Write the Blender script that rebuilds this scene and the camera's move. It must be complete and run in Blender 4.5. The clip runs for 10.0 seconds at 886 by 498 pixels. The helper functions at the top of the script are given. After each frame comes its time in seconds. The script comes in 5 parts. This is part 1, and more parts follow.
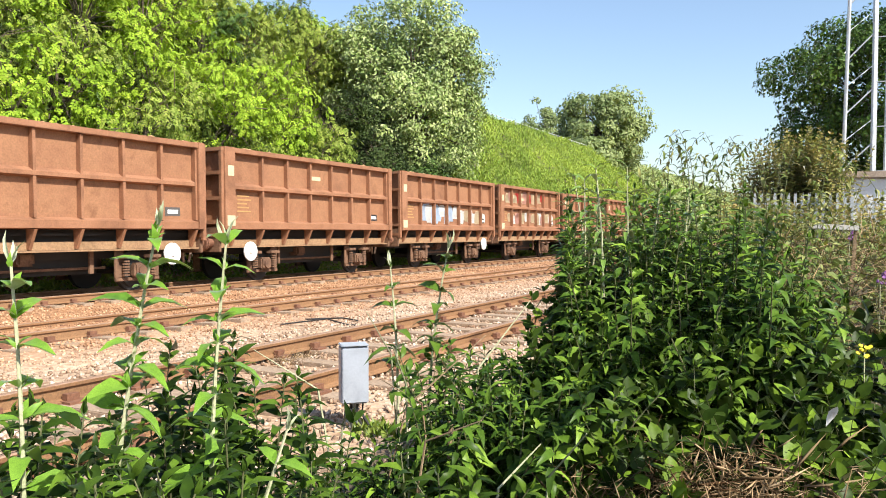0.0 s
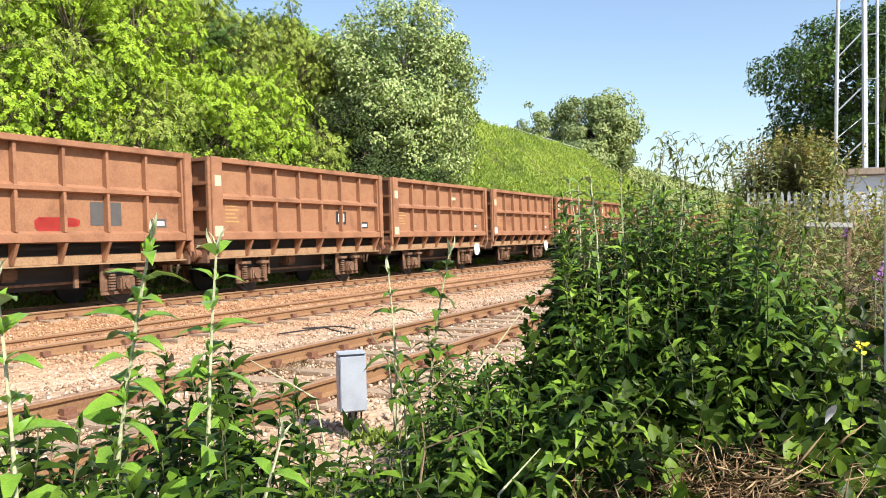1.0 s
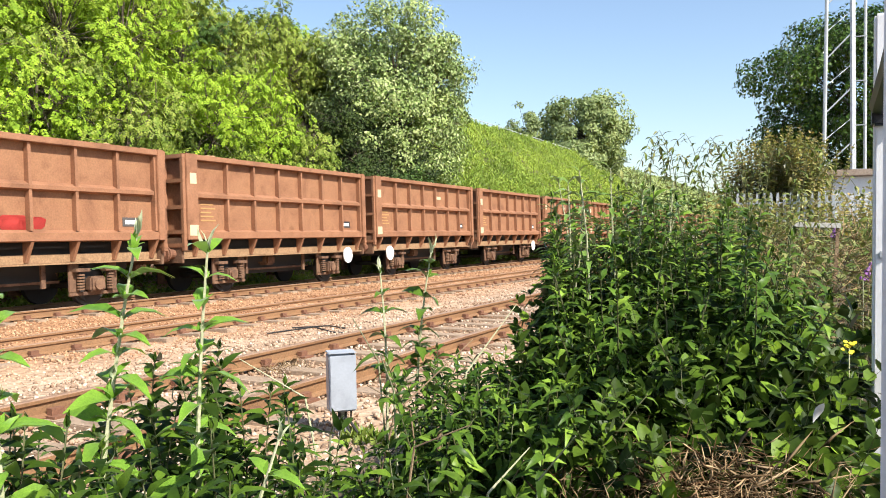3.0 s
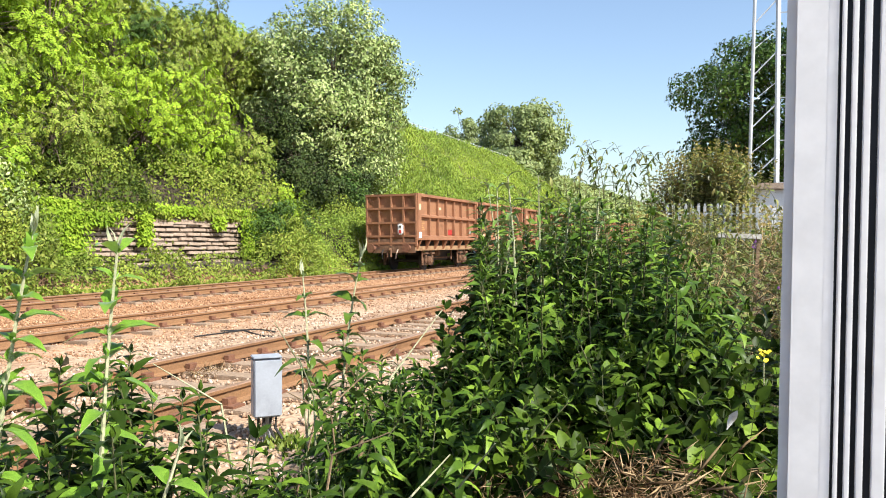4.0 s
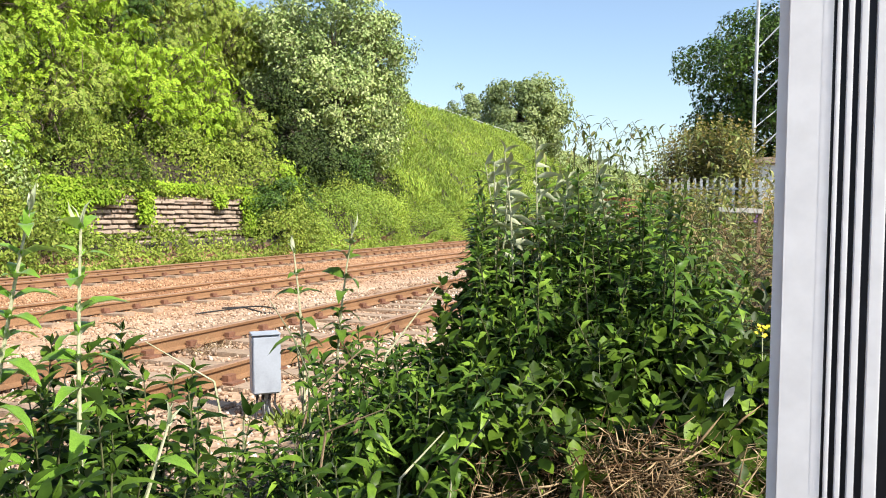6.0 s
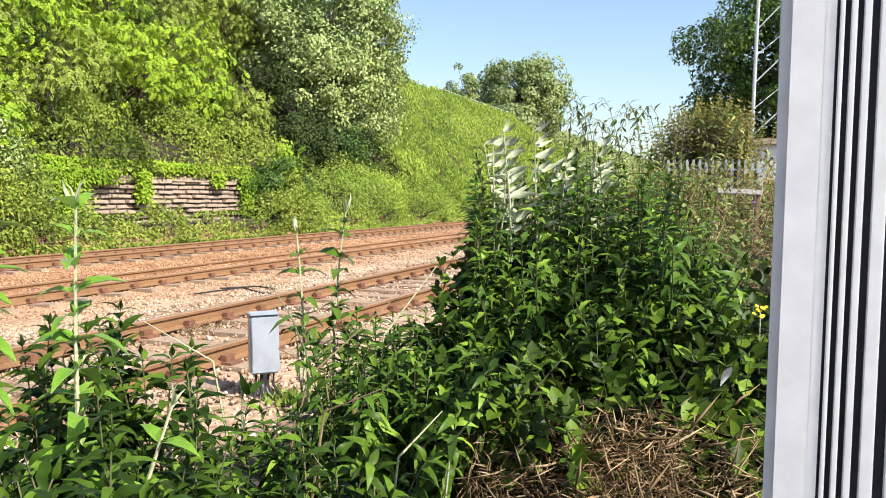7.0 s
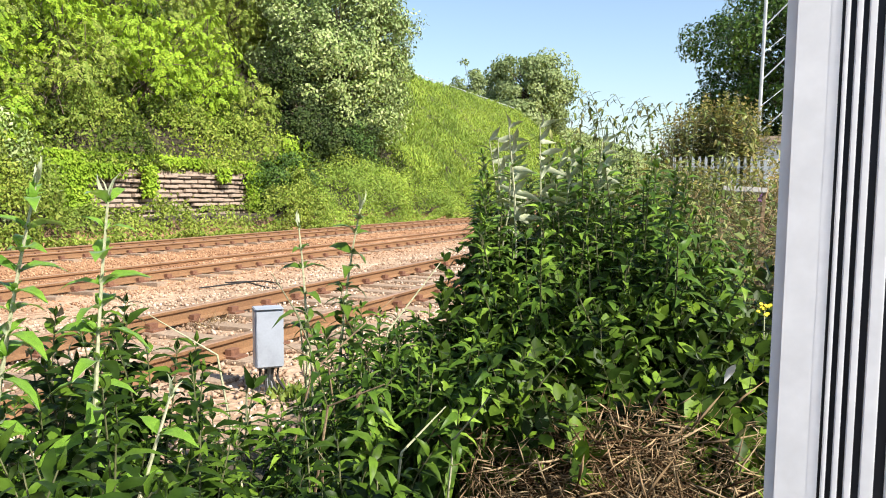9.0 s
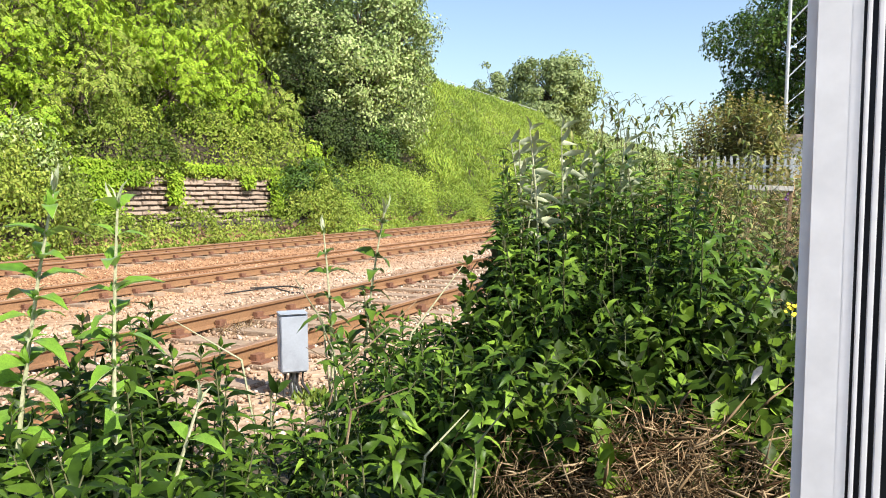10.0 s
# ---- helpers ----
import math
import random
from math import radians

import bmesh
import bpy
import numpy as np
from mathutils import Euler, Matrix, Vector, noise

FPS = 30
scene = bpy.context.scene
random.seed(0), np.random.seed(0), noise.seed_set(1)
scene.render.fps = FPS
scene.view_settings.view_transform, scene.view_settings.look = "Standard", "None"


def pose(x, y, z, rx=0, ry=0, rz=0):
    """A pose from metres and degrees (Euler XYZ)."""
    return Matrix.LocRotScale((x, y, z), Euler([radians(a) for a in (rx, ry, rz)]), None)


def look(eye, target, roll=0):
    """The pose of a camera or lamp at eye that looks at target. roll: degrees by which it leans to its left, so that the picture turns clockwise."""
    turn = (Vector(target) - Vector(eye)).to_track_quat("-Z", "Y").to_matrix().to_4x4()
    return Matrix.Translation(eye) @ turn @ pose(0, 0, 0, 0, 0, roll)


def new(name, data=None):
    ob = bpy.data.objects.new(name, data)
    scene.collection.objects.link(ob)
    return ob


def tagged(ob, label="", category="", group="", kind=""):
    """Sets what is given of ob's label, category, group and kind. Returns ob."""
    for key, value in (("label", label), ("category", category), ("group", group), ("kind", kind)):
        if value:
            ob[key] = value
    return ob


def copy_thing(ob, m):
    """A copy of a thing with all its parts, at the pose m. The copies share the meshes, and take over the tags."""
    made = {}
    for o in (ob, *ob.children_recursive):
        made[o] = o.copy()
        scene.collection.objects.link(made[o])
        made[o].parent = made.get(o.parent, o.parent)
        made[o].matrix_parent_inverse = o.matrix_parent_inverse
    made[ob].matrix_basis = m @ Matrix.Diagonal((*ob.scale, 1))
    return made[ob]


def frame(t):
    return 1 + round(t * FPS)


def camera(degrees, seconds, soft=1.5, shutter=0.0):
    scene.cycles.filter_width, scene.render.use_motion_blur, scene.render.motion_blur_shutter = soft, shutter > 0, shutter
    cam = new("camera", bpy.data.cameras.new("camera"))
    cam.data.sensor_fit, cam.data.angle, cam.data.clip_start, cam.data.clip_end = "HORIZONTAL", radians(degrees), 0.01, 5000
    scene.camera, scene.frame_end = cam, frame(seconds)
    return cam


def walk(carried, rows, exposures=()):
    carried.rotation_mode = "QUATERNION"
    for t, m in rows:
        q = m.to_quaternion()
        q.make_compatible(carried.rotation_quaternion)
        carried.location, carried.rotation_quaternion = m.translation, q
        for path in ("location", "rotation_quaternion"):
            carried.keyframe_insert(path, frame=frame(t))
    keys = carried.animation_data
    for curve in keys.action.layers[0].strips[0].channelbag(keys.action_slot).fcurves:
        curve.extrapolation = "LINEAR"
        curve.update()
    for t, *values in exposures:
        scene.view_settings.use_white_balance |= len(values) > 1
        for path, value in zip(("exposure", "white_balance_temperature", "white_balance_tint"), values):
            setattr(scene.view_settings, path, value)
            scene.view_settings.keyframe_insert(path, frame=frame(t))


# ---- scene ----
# ---- camera and its path: x to the right of the line, y along the line, z up from the near rails ----
cam = camera(58.0, 10.0, soft=1.0)
PATH = [
    (0, -0.044, -0.107, 1.349, 26.99, -1.65, 0.88),
    (0.5, -0.041, -0.109, 1.349, 26.89, -1.37, 0.20),
    (1, -0.044, -0.102, 1.349, 26.68, -1.22, -0.34),
    (1.5, -0.038, -0.104, 1.350, 27.11, -1.19, -0.89),
    (2, -0.037, -0.106, 1.349, 27.10, -0.96, -0.57),
    (3.5, -0.046, -0.084, 1.344, 23.95, -1.30, 0.36),
    (4, -0.015, -0.047, 1.345, 21.46, -0.88, 0.85),
    (4.5, 0.005, -0.010, 1.346, 22.28, -1.27, 0.39),
    (5, 0.000, 0.000, 1.340, 21.88, -1.88, 0.46),
    (6.5, 0.001, 0.003, 1.342, 21.60, -3.12, 0.61),
    (7, -0.002, 0.006, 1.339, 21.49, -3.96, 0.71),
    (7.5, -0.001, 0.008, 1.338, 21.49, -4.39, 0.78),
    (8, -0.001, 0.004, 1.338, 21.50, -4.41, 0.91),
    (8.5, 0.001, -0.002, 1.341, 21.61, -4.26, 1.02),
    (9, 0.001, 0.003, 1.339, 21.84, -4.26, 1.07),
    (9.5, 0.013, 0.004, 1.336, 23.07, -4.36, 0.61),
    (10, 0.007, 0.011, 1.337, 23.56, -4.03, 0.28),
]
walk(cam, [(t, pose(x, y, z, 90, 0, yaw) @ pose(0, 0, 0, pitch, 0, 0) @ pose(0, 0, 0, 0, 0, roll)) for t, x, y, z, yaw, pitch, roll in PATH])

# ---- daylight ----
SUN_FROM = Vector((0.80, -0.27, 0.88)).normalized()
world = bpy.data.worlds.new("sky")
scene.world = world
world.use_nodes = True
_n = world.node_tree
_sky = _n.nodes.new("ShaderNodeTexSky")
_sky.sky_type, _sky.sun_disc = "NISHITA", False
_sky.sun_elevation = math.asin(SUN_FROM.z)
_sky.sun_rotation = math.atan2(SUN_FROM.x, SUN_FROM.y)
_sky.dust_density, _sky.air_density, _sky.ozone_density = 1.2, 1.0, 1.3
_n.links.new(_sky.outputs[0], _n.nodes["Background"].inputs[0])
_n.nodes["Background"].inputs[1].default_value = 0.115
sun = new("sun", bpy.data.lights.new("sun", "SUN"))
sun.data.energy, sun.data.angle, sun.data.color = 5.0, radians(0.6), (1.0, 0.95, 0.86)
sun.matrix_world = look(SUN_FROM * 60, (0, 0, 0))
scene.view_settings.exposure = 0.92


# ---- materials ----
def base_material(name):
    m = bpy.data.materials.new(name)
    m.use_nodes = True
    return m, m.node_tree, m.node_tree.nodes["Principled BSDF"]


def ramp(nt, fac, stops):
    r = nt.nodes.new("ShaderNodeValToRGB")
    while len(r.color_ramp.elements) < len(stops):
        r.color_ramp.elements.new(0.5)
    for e, (p, c) in zip(r.color_ramp.elements, stops):
        e.position, e.color = p, (*c, 1)
    nt.links.new(fac, r.inputs[0])
    return r.outputs[0]


def noise_node(nt, scale, detail=4, rough=0.6, vec=None, distortion=0.0):
    n = nt.nodes.new("ShaderNodeTexNoise")
    n.inputs["Scale"].default_value, n.inputs["Detail"].default_value = scale, detail
    n.inputs["Roughness"].default_value, n.inputs["Distortion"].default_value = rough, distortion
    if vec is not None:
        nt.links.new(vec, n.inputs["Vector"])
    return n.outputs["Fac"]


def mix(nt, fac, a, b, kind="MIX"):
    m = nt.nodes.new("ShaderNodeMix")
    m.data_type, m.blend_type = "RGBA", kind
    for sock, v in ((m.inputs[0], fac), (m.inputs[6], a), (m.inputs[7], b)):
        if isinstance(v, (int, float)):
            sock.default_value = v
        elif isinstance(v, tuple):
            sock.default_value = (*v, 1)
        else:
            nt.links.new(v, sock)
    return m.outputs[2]


def bump(nt, bsdf, height, strength=0.3, distance=0.01):
    b = nt.nodes.new("ShaderNodeBump")
    b.inputs["Strength"].default_value, b.inputs["Distance"].default_value = strength, distance
    nt.links.new(height, b.inputs["Height"])
    nt.links.new(b.outputs[0], bsdf.inputs["Normal"])


def coords(nt, kind="Object", spread=0.0):
    c = nt.nodes.new("ShaderNodeTexCoord").outputs[kind]
    if spread:
        info = nt.nodes.new("ShaderNodeObjectInfo").outputs["Random"]
        mul = nt.nodes.new("ShaderNodeMath")
        mul.operation, mul.inputs[1].default_value = "MULTIPLY", spread
        nt.links.new(info, mul.inputs[0])
        add = nt.nodes.new("ShaderNodeVectorMath")
        add.operation = "ADD"
        nt.links.new(c, add.inputs[0])
        nt.links.new(mul.outputs[0], add.inputs[1])
        return add.outputs[0]
    return c


def surface(name, colours, scale=3.0, fine=40.0, rough=0.8, metal=0.0, relief=0.3, depth=0.01, spread=7.0, fine_mix=0.35):
    """A mottled surface: large stains between the colours, fine grain and relief."""
    m, nt, p = base_material(name)
    v = coords(nt, "Object", spread)
    big = noise_node(nt, scale, 5, 0.65, v, 0.4)
    small = noise_node(nt, fine, 3, 0.6, v)
    n = len(colours)
    col = ramp(nt, big, [(0.28 + 0.44 * i / max(1, n - 1), c) for i, c in enumerate(colours)])
    dark = ramp(nt, small, [(0.3, (0.55, 0.55, 0.55)), (0.7, (1.25, 1.25, 1.25))])
    nt.links.new(mix(nt, fine_mix * 2, col, dark, "MULTIPLY"), p.inputs["Base Color"])
    p.inputs["Roughness"].default_value, p.inputs["Metallic"].default_value = rough, metal
    bump(nt, p, small, relief, depth)
    return m


def foliage(name, colours, patch=0.25, translucent=0.35, gloss=0.12, rough=0.45):
    """Leaves: each leaf its own shade, larger patches of another, light passing through."""
    m, nt, p = base_material(name)
    isl = nt.nodes.new("ShaderNodeNewGeometry").outputs["Random Per Island"]
    n = len(colours)
    own = ramp(nt, isl, [(i / max(1, n - 1), c) for i, c in enumerate(colours)])
    large = noise_node(nt, patch, 3, 0.6, coords(nt, "Object"))
    shade = ramp(nt, large, [(0.33, (0.62, 0.68, 0.6)), (0.66, (1.25, 1.2, 1.0))])
    blotch = ramp(nt, noise_node(nt, 38.0, 3, 0.6, coords(nt, "Object")), [(0.3, (0.72, 0.74, 0.7)), (0.7, (1.22, 1.2, 1.1))])
    col = mix(nt, 0.9, mix(nt, 0.9, own, shade, "MULTIPLY"), blotch, "MULTIPLY")
    dif, tra, glo = (nt.nodes.new("ShaderNodeBsdf" + k) for k in ("Diffuse", "Translucent", "Glossy"))
    warm = mix(nt, 1.0, col, (1.35, 1.25, 0.45), "MULTIPLY")
    nt.links.new(col, dif.inputs[0])
    nt.links.new(warm, tra.inputs[0])
    glo.inputs["Roughness"].default_value = rough
    a, b = nt.nodes.new("ShaderNodeMixShader"), nt.nodes.new("ShaderNodeMixShader")
    a.inputs[0].default_value = translucent
    nt.links.new(dif.outputs[0], a.inputs[1])
    nt.links.new(tra.outputs[0], a.inputs[2])
    fres = nt.nodes.new("ShaderNodeFresnel")
    fres.inputs[0].default_value = 1.35
    mul = nt.nodes.new("ShaderNodeMath")
    mul.operation, mul.inputs[1].default_value = "MULTIPLY", gloss * 6
    nt.links.new(fres.outputs[0], mul.inputs[0])
    nt.links.new(mul.outputs[0], b.inputs[0])
    nt.links.new(a.outputs[0], b.inputs[1])
    nt.links.new(glo.outputs[0], b.inputs[2])
    nt.links.new(b.outputs[0], nt.nodes["Material Output"].inputs["Surface"])
    nt.nodes.remove(p)
    return m


def plain(name, c, rough=0.6, metal=0.0):
    return surface(name, [tuple(0.82 * v for v in c), c, tuple(min(1, 1.1 * v) for v in c)], 4.0, 60.0, rough, metal, 0.10, 0.002, 7.0, 0.07)


M_RUST = surface("rusty_wagon_paint", [(0.155, 0.066, 0.031), (0.246, 0.112, 0.055), (0.288, 0.138, 0.068), (0.194, 0.085, 0.039)], 1.1, 26.0, 0.78, 0.0, 0.2, 0.006, 9.0, 0.22)
M_RUST_RIB = surface("rusty_rib_paint", [(0.165, 0.073, 0.036), (0.262, 0.120, 0.060), (0.310, 0.150, 0.080)], 1.4, 30.0, 0.75, 0.0, 0.2, 0.006, 9.0, 0.22)
M_SOLE = surface("dusty_underframe", [(0.185, 0.105, 0.052), (0.31, 0.19, 0.10), (0.245, 0.13, 0.068)], 1.6, 30.0, 0.85, 0.0, 0.3, 0.01)
M_GEAR = surface("rusty_running_gear", [(0.07, 0.036, 0.022), (0.155, 0.082, 0.046), (0.22, 0.125, 0.07)], 4.0, 40.0, 0.85, 0.0, 0.4, 0.01)
M_DARK = plain("grimy_steel_and_shade", (0.022, 0.02, 0.018), 0.7)
M_LOAD = surface("scrap_load", [(0.168, 0.098, 0.056), (0.364, 0.224, 0.112), (0.420, 0.280, 0.140)], 2.0, 14.0, 0.9, 0.0, 0.8, 0.05)
M_WHITE = plain("white_paint", (0.80, 0.80, 0.78), 0.5)
M_YELLOW = plain("faded_yellow_paint", (0.40, 0.22, 0.085), 0.7)
M_CREAM = plain("cream_label", (0.55, 0.44, 0.28), 0.7)
M_REDPAINT = plain("red_spray_paint", (0.52, 0.05, 0.04), 0.6)
M_PINKPAINT = plain("faded_pink_spray_paint", (0.52, 0.27, 0.21), 0.7)
M_BLUEPAINT = plain("pale_blue_spray_paint", (0.50, 0.62, 0.78), 0.6)
M_GREYPATCH = plain("grey_paint_patch", (0.075, 0.07, 0.066), 0.7)
M_BLACKPATCH = plain("black_panel", (0.025, 0.025, 0.028), 0.5)
M_RAIL = surface("rusty_rail_steel", [(0.150, 0.074, 0.034), (0.250, 0.134, 0.062), (0.195, 0.100, 0.046)], 0.8, 50.0, 0.7, 0.0, 0.25, 0.004)
M_RAILTOP = surface("dull_rail_head", [(0.27, 0.165, 0.105), (0.33, 0.21, 0.14), (0.24, 0.14, 0.085)], 0.9, 50.0, 0.5, 0.15, 0.1, 0.002)
M_SLEEPER = surface("weathered_sleeper", [(0.20, 0.135, 0.085), (0.33, 0.24, 0.165), (0.26, 0.18, 0.115)], 1.5, 30.0, 0.9, 0.0, 0.4, 0.01)
M_CHAIR = surface("rusty_rail_chair", [(0.13, 0.055, 0.03), (0.22, 0.1, 0.055)], 6.0, 40.0, 0.85, 0.0, 0.4, 0.01)
M_BOX = plain("pale_grey_cabinet_paint", (0.34, 0.37, 0.42), 0.45)
M_CABLE = plain("black_cable", (0.025, 0.024, 0.024), 0.75)
M_PANEL = surface("white_cabin_panel", [(0.70, 0.69, 0.70), (0.78, 0.77, 0.78), (0.80, 0.795, 0.80)], 1.2, 26.0, 0.42, 0.0, 0.05, 0.002, 3.0, 0.08)
M_GASKET = plain("black_rubber_seal", (0.015, 0.015, 0.022), 0.5)
M_CONCRETE = surface("weathered_concrete", [(0.26, 0.185, 0.135), (0.42, 0.325, 0.25), (0.34, 0.25, 0.185)], 2.0, 30.0, 0.9, 0.0, 0.4, 0.01)
M_BOARD = surface("weathered_white_board", [(0.38, 0.36, 0.32), (0.52, 0.50, 0.46)], 6.0, 40.0, 0.8)
M_GALV = surface("galvanised_steel", [(0.48, 0.5, 0.52), (0.60, 0.62, 0.64)], 2.0, 30.0, 0.5, 0.35, 0.1, 0.004)
M_BARK_GAP = surface("bark_and_gap_shade", [(0.07, 0.05, 0.035), (0.13, 0.1, 0.07)], 4.0, 30.0, 0.9, 0.0, 0.6, 0.02)
M_STEM = surface("pale_green_stem", [(0.34, 0.36, 0.2), (0.48, 0.46, 0.30)], 12.0, 80.0, 0.7, 0.0, 0.2, 0.002)
M_GREENSTEM = surface("green_brown_stem", [(0.07, 0.08, 0.03), (0.15, 0.15, 0.06)], 12.0, 80.0, 0.7, 0.0, 0.2, 0.002)
M_TWIG = surface("dry_brown_twig", [(0.16, 0.1, 0.055), (0.34, 0.24, 0.14)], 8.0, 60.0, 0.85, 0.0, 0.3, 0.003)
M_HEDGE = foliage("dusty_hedge_leaves", [(0.070, 0.105, 0.028), (0.161, 0.203, 0.063), (0.084, 0.126, 0.034), (0.294, 0.308, 0.140), (0.119, 0.098, 0.049)], 1.5, 0.18, 0.06, 0.4)
M_DRY = foliage("dead_bracken", [(0.035, 0.019, 0.012), (0.14, 0.085, 0.055), (0.50, 0.37, 0.27), (0.06, 0.035, 0.022), (0.40, 0.28, 0.19), (0.05, 0.028, 0.018)], 1.5, 0.05, 0.0)
M_SHOOT = foliage("pale_shoot_leaves", [(0.09, 0.17, 0.035), (0.17, 0.28, 0.07), (0.13, 0.22, 0.05), (0.23, 0.34, 0.10)], 2.0, 0.12, 0.10)
# close growth darkened as if in shade, one leaf colour kept sunlit
M_BUSH_NEAR_SHADED = foliage("shaded_broad_buddleia_leaves", [(0.012, 0.027, 0.005), (0.030, 0.060, 0.008), (0.016, 0.034, 0.006), (0.120, 0.205, 0.025), (0.018, 0.038, 0.006)], 1.5, 0.12, 0.06, 0.4)
M_VINE = foliage("sunlit_vine_leaves", [(0.165, 0.285, 0.028), (0.275, 0.400, 0.042), (0.215, 0.340, 0.034), (0.370, 0.470, 0.070)], 0.35, 0.18, 0.03)
M_SHRUB = foliage("dull_shrub_leaves", [(0.130, 0.200, 0.034), (0.205, 0.280, 0.052), (0.310, 0.350, 0.095), (0.165, 0.240, 0.042)], 0.3, 0.2, 0.04)
M_TREE = foliage("whitebeam_leaves", [(0.155, 0.235, 0.080), (0.225, 0.310, 0.112), (0.350, 0.420, 0.210), (0.460, 0.520, 0.305)], 0.25, 0.15, 0.06)
M_TREE_DARK = foliage("dark_tree_leaves", [(0.034, 0.074, 0.021), (0.062, 0.122, 0.030), (0.105, 0.178, 0.038), (0.050, 0.094, 0.032)], 0.3, 0.2, 0.07)
# leaf colour that carries the shade beneath the whitebeam
M_TREE_SHADE = foliage("tree_shade_leaves", [(0.016, 0.030, 0.009), (0.034, 0.058, 0.016), (0.075, 0.105, 0.035), (0.022, 0.040, 0.012)], 0.6, 0.08, 0.06)
# far leaves are lightened and flattened: distance haze painted into the colour
M_TREE_FAR = foliage("hazed_far_leaves", [(0.182, 0.247, 0.117), (0.260, 0.325, 0.169), (0.351, 0.403, 0.234), (0.221, 0.286, 0.143)], 0.1, 0.3, 0.05)
M_GRASS = foliage("bank_grass", [(0.190, 0.300, 0.055), (0.280, 0.395, 0.078), (0.390, 0.470, 0.125), (0.235, 0.345, 0.066)], 0.22, 0.3, 0.05)
# dark and bright leaf colours paint the bush's shaded gaps and lit leaves
M_BUSH = foliage("buddleia_leaves_sun_and_shade", [(0.026, 0.056, 0.010), (0.075, 0.145, 0.020), (0.036, 0.076, 0.011), (0.180, 0.290, 0.042), (0.030, 0.062, 0.010)], 1.5, 0.08, 0.07, 0.38)
M_BUSH_BRIGHT = foliage("young_buddleia_leaves", [(0.127, 0.276, 0.034), (0.202, 0.380, 0.052), (0.253, 0.425, 0.069)], 2.0, 0.45, 0.10)
M_UNDER = foliage("pale_leaf_undersides", [(0.40, 0.45, 0.34), (0.56, 0.59, 0.49)], 2.0, 0.12, 0.05)
# bramble shade is painted: four near-black leaf colours to one lit green
M_BRAMBLE = foliage("bramble_leaves_sun_and_shade", [(0.020, 0.040, 0.006), (0.034, 0.064, 0.008), (0.018, 0.036, 0.006), (0.150, 0.245, 0.027), (0.024, 0.046, 0.007)], 1.5, 0.08, 0.06, 0.4)
M_OLIVE = foliage("olive_bush_leaves", [(0.140, 0.185, 0.052), (0.260, 0.270, 0.088), (0.390, 0.330, 0.150), (0.240, 0.170, 0.085), (0.150, 0.210, 0.050)], 0.6, 0.25, 0.06)
# understory in dark green: shade in the bank's gaps is in the colour
M_BANK_SHADE = foliage("shaded_understory_leaves", [(0.030, 0.055, 0.012), (0.065, 0.105, 0.018), (0.120, 0.160, 0.032), (0.045, 0.075, 0.014)], 0.6, 0.1, 0.05)
M_PETAL = plain("purple_petals", (0.30, 0.12, 0.36), 0.7)
M_YPETAL = plain("yellow_petals", (0.75, 0.60, 0.03), 0.7)


def ground_material():
    m, nt, p = base_material("ballast_and_shaded_soil")
    v = coords(nt, "Object")
    vor = nt.nodes.new("ShaderNodeTexVoronoi")
    vor.inputs["Scale"].default_value = 17.0
    nt.links.new(v, vor.inputs["Vector"])
    stone = ramp(nt, vor.outputs["Color"], [(0.15, (0.189, 0.120, 0.078)), (0.5, (0.378, 0.270, 0.190)), (0.85, (0.546, 0.430, 0.325))])
    dirt = ramp(nt, noise_node(nt, 0.55, 6, 0.65, v), [(0.3, (0.231, 0.125, 0.057)), (0.5, (0.420, 0.270, 0.154)), (0.68, (0.630, 0.480, 0.339))])
    bal = mix(nt, 0.5, stone, dirt)
    # soil is near black: deep shade under the growth is put into its colour
    shaded_soil = ramp(nt, noise_node(nt, 1.2, 6, 0.7, v), [(0.3, (0.028, 0.026, 0.012)), (0.6, (0.06, 0.045, 0.025)), (0.8, (0.045, 0.055, 0.016))])
    sep = nt.nodes.new("ShaderNodeSeparateXYZ")
    nt.links.new(v, sep.inputs[0])
    wob = nt.nodes.new("ShaderNodeMath")
    wob.operation = "MULTIPLY_ADD"
    nt.links.new(noise_node(nt, 0.8, 4, 0.6, v), wob.inputs[0])
    wob.inputs[1].default_value = 1.4
    nt.links.new(sep.outputs[0], wob.inputs[2])

    def step(a, b):
        r = nt.nodes.new("ShaderNodeMapRange")
        r.inputs[1].default_value, r.inputs[2].default_value = a, b
        nt.links.new(wob.outputs[0], r.inputs[0])
        return r.outputs[0]

    rusty = mix(nt, 1.0, bal, (0.86, 0.66, 0.49), "MULTIPLY")
    bal = mix(nt, step(-7.6, -9.4), bal, rusty)
    col = mix(nt, step(-2.6, -1.9), bal, shaded_soil)
    col = mix(nt, step(-16.6, -17.2), col, shaded_soil)
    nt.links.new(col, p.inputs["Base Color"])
    p.inputs["Roughness"].default_value = 0.92
    bump(nt, p, vor.outputs["Distance"], 0.6, 0.03)
    return m


M_GROUND = ground_material()


